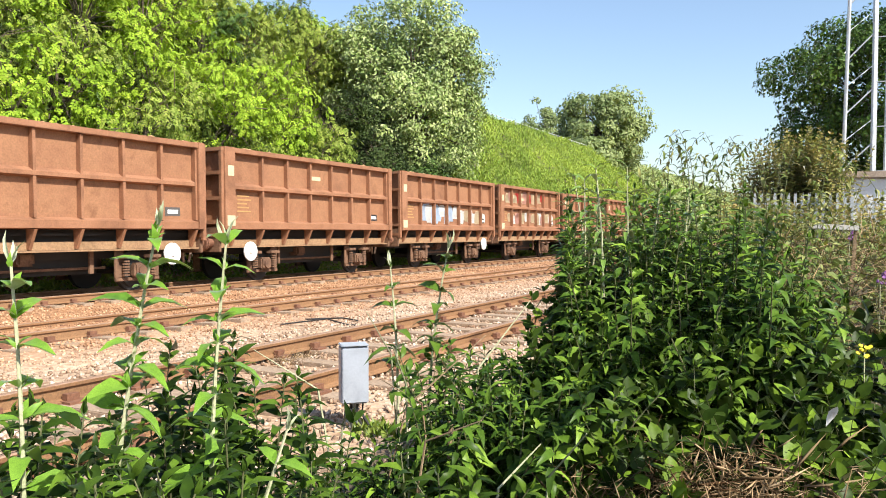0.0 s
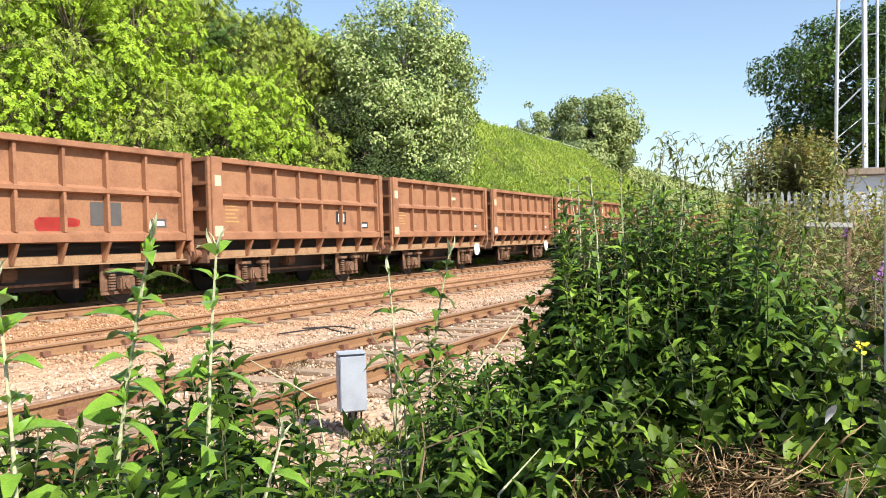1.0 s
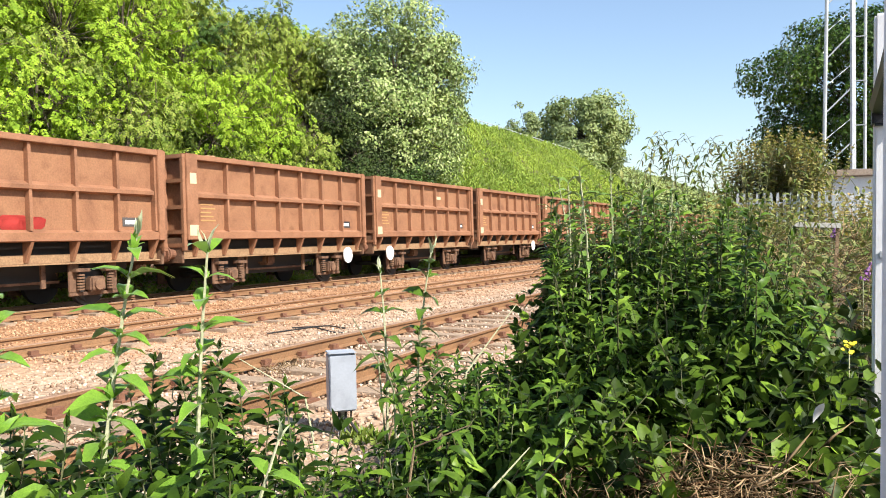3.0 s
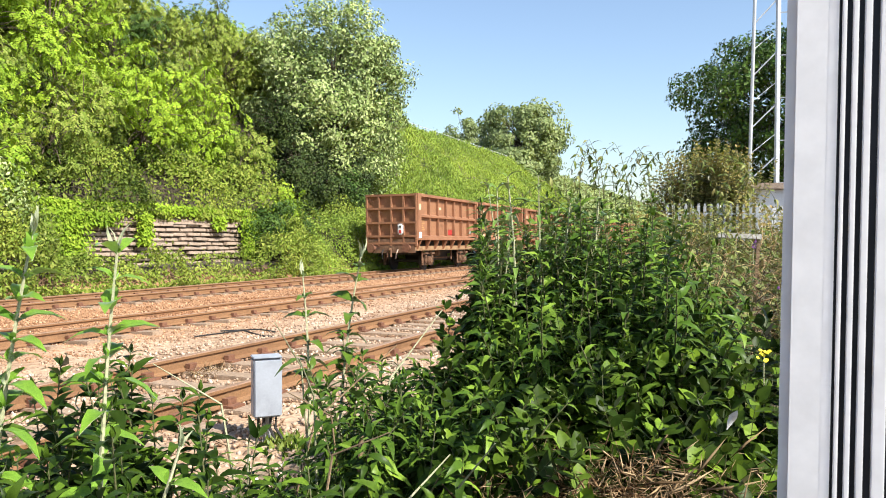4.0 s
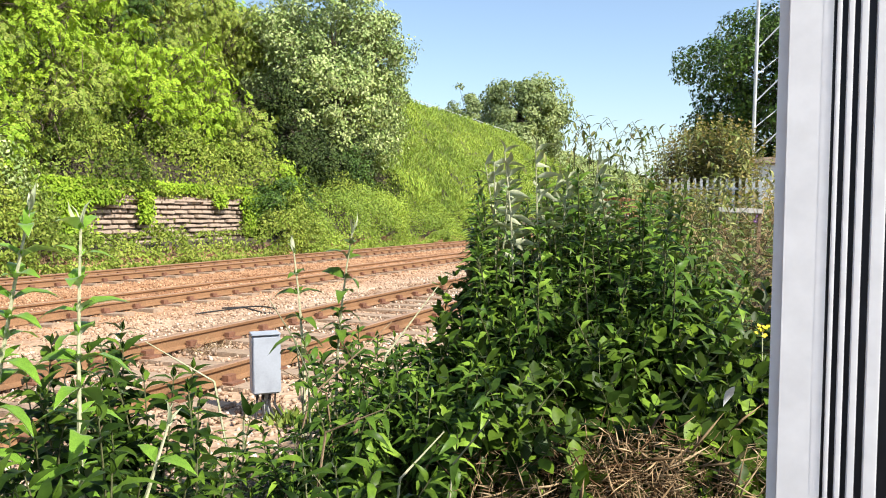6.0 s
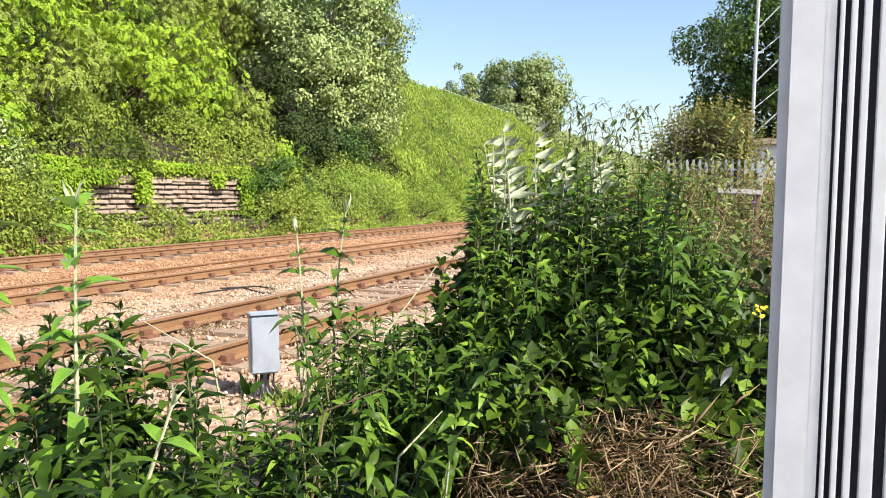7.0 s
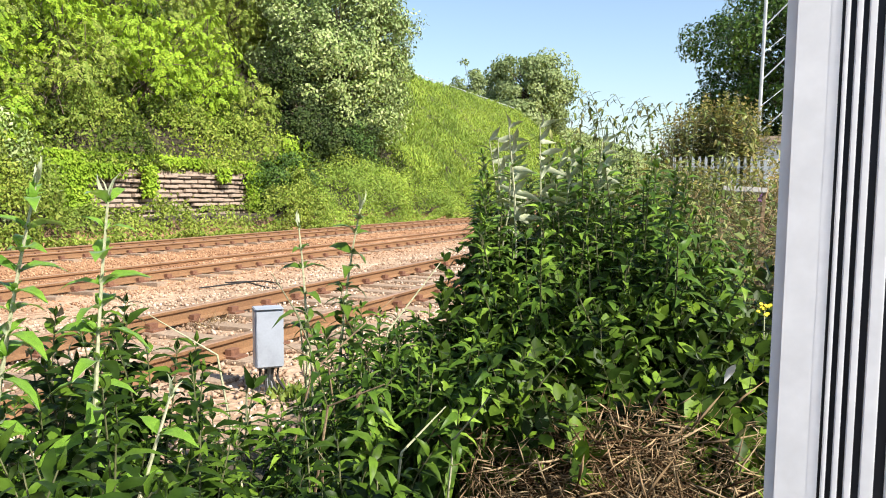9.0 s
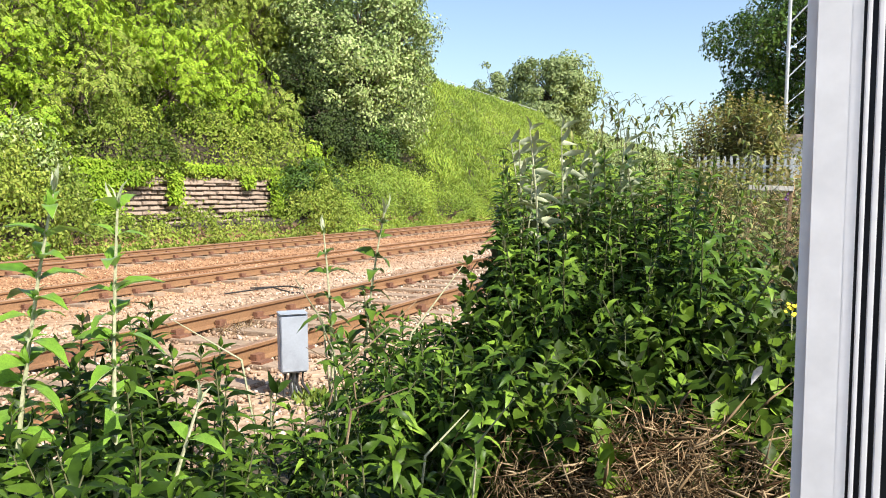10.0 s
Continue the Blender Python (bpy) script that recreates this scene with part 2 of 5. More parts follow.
def stone_material():
    """Each stone its own grey, buff or pink; rustier beyond the siding."""
    m, nt, p = base_material("ballast_stones")
    isl = nt.nodes.new("ShaderNodeNewGeometry").outputs["Random Per Island"]
    own = ramp(nt, isl, [(0.0, (0.205, 0.145, 0.105)), (0.25, (0.320, 0.235, 0.170)), (0.6, (0.440, 0.340, 0.255)), (0.9, (0.560, 0.460, 0.370)), (1.0, (0.670, 0.590, 0.510))])
    v = coords(nt, "Object")
    sep = nt.nodes.new("ShaderNodeSeparateXYZ")
    nt.links.new(v, sep.inputs[0])
    r = nt.nodes.new("ShaderNodeMapRange")
    r.inputs[1].default_value, r.inputs[2].default_value = -7.4, -9.2
    nt.links.new(sep.outputs[0], r.inputs[0])
    rusty = mix(nt, 1.0, own, (0.86, 0.66, 0.49), "MULTIPLY")
    both = mix(nt, r.outputs[0], own, rusty)
    patch = ramp(nt, noise_node(nt, 0.7, 5, 0.65, v, 0.5), [(0.36, (0.62, 0.47, 0.36)), (0.5, (1.0, 0.95, 0.90)), (0.64, (1.22, 1.22, 1.22))])
    nt.links.new(mix(nt, 1.0, both, patch, "MULTIPLY"), p.inputs["Base Color"])
    p.inputs["Roughness"].default_value = 0.9
    bump(nt, p, noise_node(nt, 60.0, 3, 0.6, v), 0.4, 0.004)
    return m


M_STONE = stone_material()


# ---- mesh helpers ----
def part(name, bm, material, parent=None, label=""):
    me = bpy.data.meshes.new(name)
    bm.to_mesh(me)
    bm.free()
    me.materials.append(material)
    ob = new(name, me)
    ob.parent = parent
    if label:
        ob["label"] = label
    return ob


def sub(name, mesh, parent, m=None):
    """Another object on a mesh that is already made."""
    ob = new(name, mesh)
    ob.parent = parent
    if m is not None:
        ob.matrix_basis = m
    return ob


def thing(name, at=(0, 0, 0), label="", category="", group="", kind=""):
    e = new(name)
    e.empty_display_size = 0.2
    e.location = at
    return tagged(e, label, category, group, kind)


def box(bm, x0, x1, y0, y1, z0, z1):
    vs = [bm.verts.new((x, y, z)) for x in (x0, x1) for y in (y0, y1) for z in (z0, z1)]
    for f in ((0, 1, 3, 2), (4, 6, 7, 5), (0, 4, 5, 1), (2, 3, 7, 6), (0, 2, 6, 4), (1, 5, 7, 3)):
        bm.faces.new([vs[i] for i in f])
    return vs


def boxes(*args, bevel=0.0):
    bm = bmesh.new()
    for a in args:
        box(bm, *a)
    if bevel:
        bmesh.ops.bevel(bm, geom=bm.edges[:], offset=bevel, segments=2, affect="EDGES")
    return bm


def prism(profile, y0, y1):
    """A closed (x, z) outline drawn out along y."""
    bm = bmesh.new()
    a = [bm.verts.new((x, y0, z)) for x, z in profile]
    b = [bm.verts.new((x, y1, z)) for x, z in profile]
    n = len(a)
    for i in range(n):
        bm.faces.new((a[i], a[(i + 1) % n], b[(i + 1) % n], b[i]))
    bm.faces.new(a[::-1])
    bm.faces.new(b)
    bmesh.ops.recalc_face_normals(bm, faces=bm.faces[:])
    return bm


def disc(bm, centre, axis, radius, depth, sides=20, inner=None):
    m = Vector(axis).to_track_quat("Z", "Y").to_matrix().to_4x4()
    bmesh.ops.create_cone(bm, cap_ends=True, segments=sides, radius1=radius, radius2=inner or radius, depth=depth, matrix=Matrix.Translation(centre) @ m)


def tube(bm, pts, radii, sides=6):
    rings = []
    for i, p in enumerate(pts):
        d = Vector(pts[min(i + 1, len(pts) - 1)]) - Vector(pts[max(i - 1, 0)])
        q = d.to_track_quat("Z", "Y")
        r = radii[i]
        rings.append([bm.verts.new(Vector(p) + q @ Vector((r * math.cos(2 * math.pi * k / sides), r * math.sin(2 * math.pi * k / sides), 0))) for k in range(sides)])
    for a, b in zip(rings, rings[1:]):
        for k in range(sides):
            bm.faces.new((a[k], a[(k + 1) % sides], b[(k + 1) % sides], b[k]))
    bm.faces.new(rings[-1])
    bm.faces.new(rings[0][::-1])


def array_mesh(name, verts, faces, materials, index=None):
    """A mesh from arrays: all faces with the same number of corners."""
    me = bpy.data.meshes.new(name)
    n, k = faces.shape
    me.vertices.add(len(verts))
    me.vertices.foreach_set("co", np.ascontiguousarray(verts, dtype=np.float32).ravel())
    me.loops.add(n * k)
    me.loops.foreach_set("vertex_index", np.ascontiguousarray(faces, dtype=np.int32).ravel())
    me.polygons.add(n)
    me.polygons.foreach_set("loop_start", np.arange(0, n * k, k, dtype=np.int32))
    if name in ("foliage", "leaf", "pale_foliage"):
        me.polygons.foreach_set("use_smooth", np.ones(n, dtype=bool))
    if index is not None:
        me.polygons.foreach_set("material_index", np.ascontiguousarray(index, dtype=np.int32))
    me.update(calc_edges=True)
    for m in materials:
        me.materials.append(m)
    return me


def unit(a):
    return a / (np.linalg.norm(a, axis=-1, keepdims=True) + 1e-9)


def place_leaves(template, tfaces, at, along, normal, size):
    """Copies of a leaf (stalk at the origin, tip along +y, upper side +z) at places, with tip and upper side directions."""
    y = unit(along)
    x = unit(np.cross(y, normal))
    z = np.cross(x, y)
    t = np.asarray(template)
    v = at[:, None] + size[:, None, None] * (t[None, :, :1] * x[:, None] + t[None, :, 1:2] * y[:, None] + t[None, :, 2:] * z[:, None])
    f = np.asarray(tfaces)[None] + (np.arange(len(at)) * len(t))[:, None, None]
    return v.reshape(-1, 3), f.reshape(-1, len(tfaces[0]))


RHOMB = [(0, 0, 0), (0.26, 0.42, 0.07), (0, 1, -0.08), (-0.26, 0.42, 0.07)]
RHOMB_F = [(0, 1, 2), (0, 2, 3)]
LANCE = [(0, 0, 0), (0.10, 0.18, 0.03), (0.16, 0.42, 0.05), (0.105, 0.72, 0.0), (0, 1, -0.16), (-0.105, 0.72, 0.0), (-0.16, 0.42, 0.05), (-0.10, 0.18, 0.03), (0, 0.42, 0.0), (0, 0.72, -0.04)]
LANCE_F = [(0, 1, 2), (0, 2, 8), (8, 2, 3), (8, 3, 9), (9, 3, 4), (0, 8, 6), (0, 6, 7), (8, 9, 5), (8, 5, 6), (9, 4, 5)]
OVAL = [(0, 0, 0), (0.24, 0.2, 0.04), (0.33, 0.5, 0.05), (0.2, 0.82, 0.02), (0, 1.05, -0.06), (-0.2, 0.82, 0.02), (-0.33, 0.5, 0.05), (-0.24, 0.2, 0.04), (0, 0.5, -0.02)]
OVAL_F = [(0, 1, 8), (1, 2, 8), (2, 3, 8), (3, 4, 8), (8, 4, 5), (8, 5, 6), (8, 6, 7), (8, 7, 0)]


CURL = [(w * s, y, z - 0.42 * y * y) for y, w, z in ((0.0, 0.0, 0.0), (0.17, 0.10, 0.08), (0.42, 0.155, 0.15), (0.74, 0.095, 0.12), (1.0, 0.0, 0.0)) for s in ((1, 0, -1) if w else (0,))]
CURL = [(p[0], p[1], p[2] - (0.035 if p[0] == 0 and 0 < p[1] < 1 else 0)) for p in CURL]
CURL_F = [(0, 1, 2), (0, 2, 3), (1, 4, 5), (1, 5, 2), (2, 5, 6), (2, 6, 3), (4, 7, 8), (4, 8, 5), (5, 8, 9), (5, 9, 6), (7, 10, 8), (8, 10, 9)]


def spray_template():
    """A drooping twig of seven leaflets, one unit long."""
    v, f = [], []
    for y, side in ((0.12, -1), (0.12, 1), (0.38, -1), (0.38, 1), (0.62, -1), (0.62, 1), (0.68, 0)):
        d = np.array([0.8 * side, 0.6, -0.25]) if side else np.array([0, 1, -0.35])
        d = 0.36 * d / np.linalg.norm(d)
        w = np.array([-d[1], d[0], 0.02]) * 0.34
        o = np.array([0, y, 0.10 * y - 0.45 * y * y])
        k = len(v)
        v += [o, o + 0.45 * d + w, o + d, o + 0.45 * d - w]
        f += [(k, k + 3, k + 2), (k, k + 2, k + 1)]
    return [tuple(p) for p in v], f


SPRAY, SPRAY_F = spray_template()


def random_dirs(rng, n):
    return unit(rng.normal(size=(n, 3)))


def fbm(x, y, z=0.0, octaves=3):
    return sum(noise.noise((x * 2**o, y * 2**o, z + 7.3 * o)) / 2**o for o in range(octaves))


# ---- ground: one sheet, with the cutting's bank beyond the far line ----
CREST_X, FOOT_X = -30.5, -17.4
WALL_X, WALL_Y0, WALL_Y1 = -19.3, 17.3, 27.6


def bank_height(b, y):
    """Height of the bare bank at b metres beyond its foot."""
    if b <= 0:
        return -0.5
    slope = 0.1 + 0.84 * b if b < 12.6 else 10.68 + 0.05 * (b - 12.6)
    return slope - 0.35 + 0.7 * min(1, max(0, (y - 45) / 15)) * min(1, max(0, (b - 3) / 8))


def ground_height(x, y):
    if x < FOOT_X:
        b = FOOT_X - x
        z = bank_height(b, y) + 0.35 * fbm(x * 0.3, y * 0.3) * min(1, b)
        if WALL_Y0 - 1 < y < WALL_Y1 + 0.5:
            z = min(z, 0.25) if x > WALL_X - 0.15 else max(z, 1.6)
        return z
    if x < -2.9:
        z = -0.20
        if x < -7.2:
            z = -0.33
        if x < -12.3:
            z = -0.40
        if x < -16.8:
            z = -0.5
        return z + 0.03 * fbm(x * 0.8, y * 0.8)
    t = min(1, (x + 2.9) / 1.2)
    z = -0.20 - 0.06 * t + 0.05 * fbm(x * 0.5, y * 0.5)
    if -1.6 < x and 1.9 < y < 5.5:
        z += 0.42 * min(1, (x + 1.6) / 0.5) * min(1, (y - 1.9) / 0.7) * min(1, (5.5 - y) / 1.0)
    if x > -2.2 and y > 6:
        z += min(1.1, (y - 6) * 0.18) * min(1, (x + 2.2) / 1.2)
    return z


def build_ground():
    xs = np.unique(np.concatenate([[-900, -500, -250, -120, -70, -50], np.arange(-40, -30, 1.5), np.arange(-30, -16.5, 0.5), [-19.28, -19.44], np.arange(-16.5, -2, 0.45), np.arange(-2, 8, 0.6), [10, 14, 20, 35, 60, 120, 300, 900]]))
    ys = np.unique(np.concatenate([[-900, -400, -150, -80, -50, -30, -20], np.arange(-15, 60, 0.75), np.arange(60, 130, 3), [150, 200, 300, 500, 1000, 3000]]))
    v = np.array([(x, y, ground_height(x, y)) for x in xs for y in ys])
    n = len(ys)
    i, j = np.meshgrid(np.arange(len(xs) - 1), np.arange(n - 1), indexing="ij")
    a = (i * n + j).ravel()
    f = np.stack([a, a + n, a + n + 1, a + 1], 1)
    return tagged(new("ground", array_mesh("ground", v, f, [M_GROUND])), "stony trackside ground and earth bank of a railway cutting", "ground", "", "structure")


build_ground()

# ---- railway lines: near siding, middle line, far line ----
LINES = [(-5.09, 0.0, 0.0, 0.0), (-10.50, -0.195, -3.4, 0.0), (-15.21, -0.22, -1.5, 0.0)]
RAIL = [(-0.07, -0.159), (0.07, -0.159), (0.07, -0.148), (0.012, -0.128), (0.010, -0.048), (0.034, -0.036), (0.036, -0.008), (0.028, 0.0), (-0.028, 0.0), (-0.036, -0.008), (-0.034, -0.036), (-0.010, -0.048), (-0.012, -0.128), (-0.07, -0.148)]


def rail_mesh():
    bm = prism(RAIL, -120, 330)
    me = bpy.data.meshes.new("rail")
    bm.faces.ensure_lookup_table()
    for f in bm.faces:
        if f.normal.z > 0.7 and f.calc_center_median().z > -0.02:
            f.material_index = 1
    bm.to_mesh(me)
    bm.free()
    me.materials.append(M_RAIL)
    me.materials.append(M_RAILTOP)
    return me


RAIL_ME = rail_mesh()
SLEEPER_ME = part("sleeper", boxes((-1.29, 1.29, -0.125, 0.125, -0.30, -0.162), bevel=0.008), M_SLEEPER)
CHAIR_BM = boxes((-0.17, 0.17, -0.09, 0.09, -0.163, -0.140), (0.035, 0.10, -0.06, 0.06, -0.142, -0.085), (-0.10, -0.035, -0.06, 0.06, -0.142, -0.085))
CHAIR_ME = part("rail_chair", CHAIR_BM, M_CHAIR)
LINE_THINGS = []
for i, (cx, cz, lean, _) in enumerate(LINES):
    names = ("rusty siding track with weathered sleepers on pale ballast", "rusty running line beside the siding", "far running line that the train uses")
    ob = thing("railway_track", (cx, 0, cz), names[i], "railway track", "parallel tracks", "structure")
    ob.rotation_euler.y = radians(lean)
    for s in (-1, 1):
        sub("rail", RAIL_ME, ob, pose(0.7525 * s, 0, 0))
    LINE_THINGS.append(ob)


# ---- retaining wall of stepped concrete blocks in the bank ----
def build_wall():
    wall = thing("retaining_wall", (WALL_X, WALL_Y0, 0.3), "low retaining wall of stepped concrete blocks, half grown over", "wall", "", "structure")
    # dark brown sheet: the shade in the gaps between blocks is painted
    part("backing", boxes((-0.30, -0.10, 0, WALL_Y1 - WALL_Y0, -0.6, 1.62)), M_BARK_GAP, wall, "dark sheet standing in for shade between the blocks")
    part("coping", boxes((-0.34, 0.03, -0.05, WALL_Y1 - WALL_Y0 + 0.05, 1.6, 1.68), bevel=0.01), M_CONCRETE, wall)
    rng = random.Random(4)
    me = None
    for row in range(11):
        z = -0.25 + row * 0.168
        for k in range(14):
            y = 0.08 + k * 0.735 + (0.36 if row % 2 else 0)
            if y + 0.6 > WALL_Y1 - WALL_Y0:
                continue
            if me is None:
                me = part("block", boxes((-0.2, 0.02, 0, 0.67, 0, 0.112), bevel=0.018), M_CONCRETE, wall).data
                wall.children[-1].matrix_basis = pose(0, y, z)
                continue
            sub("block", me, wall, pose(rng.uniform(-0.09, 0.06), y + rng.uniform(-0.03, 0.03), z + rng.uniform(-0.014, 0.014), rng.uniform(-1.6, 1.6), rng.uniform(-6, 6), rng.uniform(-3, 3)))


build_wall()


# ---- trackside cabinet, cabin beside the camera, mast, fence ----
def build_relay_box():
    b = thing("relay_box", (-3.40, 5.02, -0.26), "pale grey steel trackside cabinet on a stake, leaning slightly", "cabinet")
    b.rotation_euler = (radians(0.8), radians(-1.0), radians(43))
    part("casing", boxes((-0.105, 0.105, -0.075, 0.075, 0.25, 0.69), bevel=0.012), M_BOX, b)
    part("door", boxes((-0.098, 0.098, -0.088, -0.076, 0.262, 0.678), bevel=0.005), M_BOX, b)
    part("lid", boxes((-0.107, 0.107, -0.089, 0.078, 0.691, 0.702), bevel=0.005), M_BOX, b, "sunlit lid")
    part("stake", boxes((-0.03, 0.03, 0.0, 0.02, -0.05, 0.26)), M_GALV, b)
    for i, dx in enumerate((-0.06, -0.02, 0.03, 0.07)):
        bm = bmesh.new()
        tube(bm, [(dx, -0.02, 0.27), (dx - 0.01, -0.03, 0.16), (dx * 1.6 + 0.01, -0.05, 0.06), (dx * 2.4, -0.09, -0.03)], [0.011] * 4, 6)
        part("cable", bm, M_CABLE, b)


build_relay_box()


def build_cabinet():
    c = thing("equipment_cabinet", (0.016, 1.12, -0.27), "tall white metal equipment cabinet with ribbed front and black seals", "cabinet")
    c.rotation_euler.z = radians(-3)
    h = 2.06
    part("corner_post", boxes((0.0, 0.0635, 0.0, 0.05, 0, h), bevel=0.013), M_PANEL, c)
    part("seal", boxes((0.060, 0.62, 0.022, 0.046, 0, h)), M_GASKET, c, "black rubber seal")
    for x0, x1 in ((0.0672, 0.0728), (0.0795, 0.0868), (0.0935, 0.1025), (0.1115, 0.1275), (0.1400, 0.60)):
        part("rib", boxes((x0, x1, 0.006, 0.021, 0, h), bevel=0.0015), M_PANEL, c)
    part("door", boxes((0.605, 0.98, 0.0, 0.05, 0, h), bevel=0.008), M_PANEL, c)
    part("side_panel", boxes((0.02, 0.06, 0.052, 0.40, 0, h)), M_PANEL, c)
    part("back_panel", boxes((0.02, 0.98, 0.402, 0.44, 0, h)), M_PANEL, c)
    part("end_panel", boxes((0.94, 0.98, 0.052, 0.40, 0, h)), M_PANEL, c)
    part("lid", boxes((0.01, 0.99, 0.005, 0.445, h, h + 0.03), bevel=0.01), M_PANEL, c)
    g = thing("gate_post", (0.105, 3.62, -0.27), "white steel gate post with a black strut and clamp", "post")
    part("post", boxes((0.0, 0.10, 0.0, 0.09, 0, 2.50), bevel=0.01), M_PANEL, g)
    bm = bmesh.new()
    tube(bm, [(0.02, -0.01, 2.12), (0.022, -0.8, 2.14), (0.02, -1.7, 2.16)], [0.04, 0.04, 0.04], 8)
    part("strut", bm, M_GASKET, g, "black strut")
    part("clamp", boxes((-0.008, 0.108, -0.03, 0.098, 2.04, 2.17), bevel=0.01), M_GASKET, g, "black clamp")
    part("bolt", boxes((0.02, 0.05, -0.012, 0.0, 1.50, 1.53), bevel=0.004), M_GALV, g)
    bm = bmesh.new()
    tube(bm, [(0.05, -1.68, 0), (0.04, -1.69, 2.2)], [0.03, 0.03], 8)
    part("rear_leg", bm, M_GALV, g)


build_cabinet()


def build_mast():
    m = thing("lattice_mast", (0.2, 40.5, 0.6), "tall galvanised lattice mast with diagonal bracing", "mast")
    legs = [(-0.66, -0.2), (0.56, 0.0), (0.66, 1.0)]
    top = 19.0
    ends = []
    for x, y in legs:
        bm = bmesh.new()
        tube(bm, [(x, y, 0), (x * 0.72, y * 0.72, top)], [0.09, 0.075], 8)
        part("leg", bm, M_GALV, m)
        ends.append((Vector((x, y, 0)), Vector((x * 0.72, y * 0.72, top))))
    for a, b in ((0, 1), (2, 1), (0, 2)):
        for i in range(7):
            z0 = 1.15 + 2.45 * i + (0 if a == 0 and b == 1 else 1.25)
            p = ends[a][0].lerp(ends[a][1], z0 / top)
            q = ends[b][0].lerp(ends[b][1], (z0 + 1.15) / top)
            bm = bmesh.new()
            tube(bm, [p, q], [0.035, 0.035] if (a, b) == (0, 1) else [0.02, 0.02], 5)
            part("brace", bm, M_GALV, m)
    bm = bmesh.new()
    tube(bm, [(1.06, 0.4, 0), (1.0, 0.4, top)], [0.07, 0.06], 8)
    part("cable_pole", bm, M_GALV, m)
    for i in range(9):
        part("bracket", boxes((0.55, 1.1, 0.3, 0.34, 1.5 + 2 * i, 1.54 + 2 * i)), M_GALV, m)


build_mast()


def build_hut():
    h = thing("equipment_hut", (1.6, 34.5, 0.4), "white flat-roofed equipment hut behind the fence", "hut")
    part("wall", boxes((-1.9, 2.6, -1.2, 1.6, 0, 2.95), bevel=0.02), M_PANEL, h)
    part("roof", boxes((-2.1, 2.8, -1.4, 1.8, 2.95, 3.2), bevel=0.03), M_CONCRETE, h, "pale concrete roof slab")
    part("door", boxes((0.1, 1.0, -1.24, -1.2, 0.1, 2.1), bevel=0.01), M_GALV, h)


build_hut()


def build_fence():
    f = thing("palisade_fence", (-2.2, 21.3, 0.9), "galvanised steel palisade fence partly grown over", "fence")
    pale = None
    for i in range(34):
        prof = [(-0.035, 0.0), (0.035, 0.0), (0.035, 1.3), (0.018, 1.4), (0.0, 1.36), (-0.018, 1.4), (-0.035, 1.3)]
        m = pose(i * 0.155, 0, 0)
        if pale is None:
            pale = part("pale", prism(prof, -0.006, 0.006), M_GALV, f).data
        else:
            sub("pale", pale, f, m)
    for z in (0.3, 1.1):
        part("rail", boxes((-0.1, 5.3, 0.007, 0.05, z, z + 0.05)), M_GALV, f)
    s = thing("marker_board", (-0.215, 7.65, 0.0), "weathered white marker board on two stakes among the weeds", "board")
    s.rotation_euler = (0, radians(2), radians(10))
    part("board", boxes((-0.19, 0.19, -0.012, 0.012, 1.37, 1.415), bevel=0.005), M_BOARD, s)
    for x in (-0.17, 0.17):
        part("stake", boxes((x - 0.015, x + 0.015, 0.013, 0.035, -0.2, 1.41)), M_TWIG, s)


build_fence()


# ---- open box wagons ----
WL, HB, HT, HW = 8.08, 1.44, 3.44, 1.26
PITCH = 8.85
NP = 7


def rim_debris(x, seed):
    """An uneven ridge of dust and scraps along the top of a side."""
    rng = random.Random(seed)
    bm = bmesh.new()
    rows = []
    for i in range(81):
        y, h = 0.03 + i * (WL - 0.06) / 80, rng.uniform(0.005, 0.03) + (0.035 * rng.random() if rng.random() < 0.3 else 0)
        rows.append([bm.verts.new((x - 0.10, y, HT - 0.02)), bm.verts.new((x + rng.uniform(-0.05, 0.05), y, HT + h)), bm.verts.new((x + 0.10, y, HT - 0.02))])
    for a, b in zip(rows, rows[1:]):
        for k in (0, 1):
            bm.faces.new((a[k], a[k + 1], b[k + 1], b[k]))
    return bm


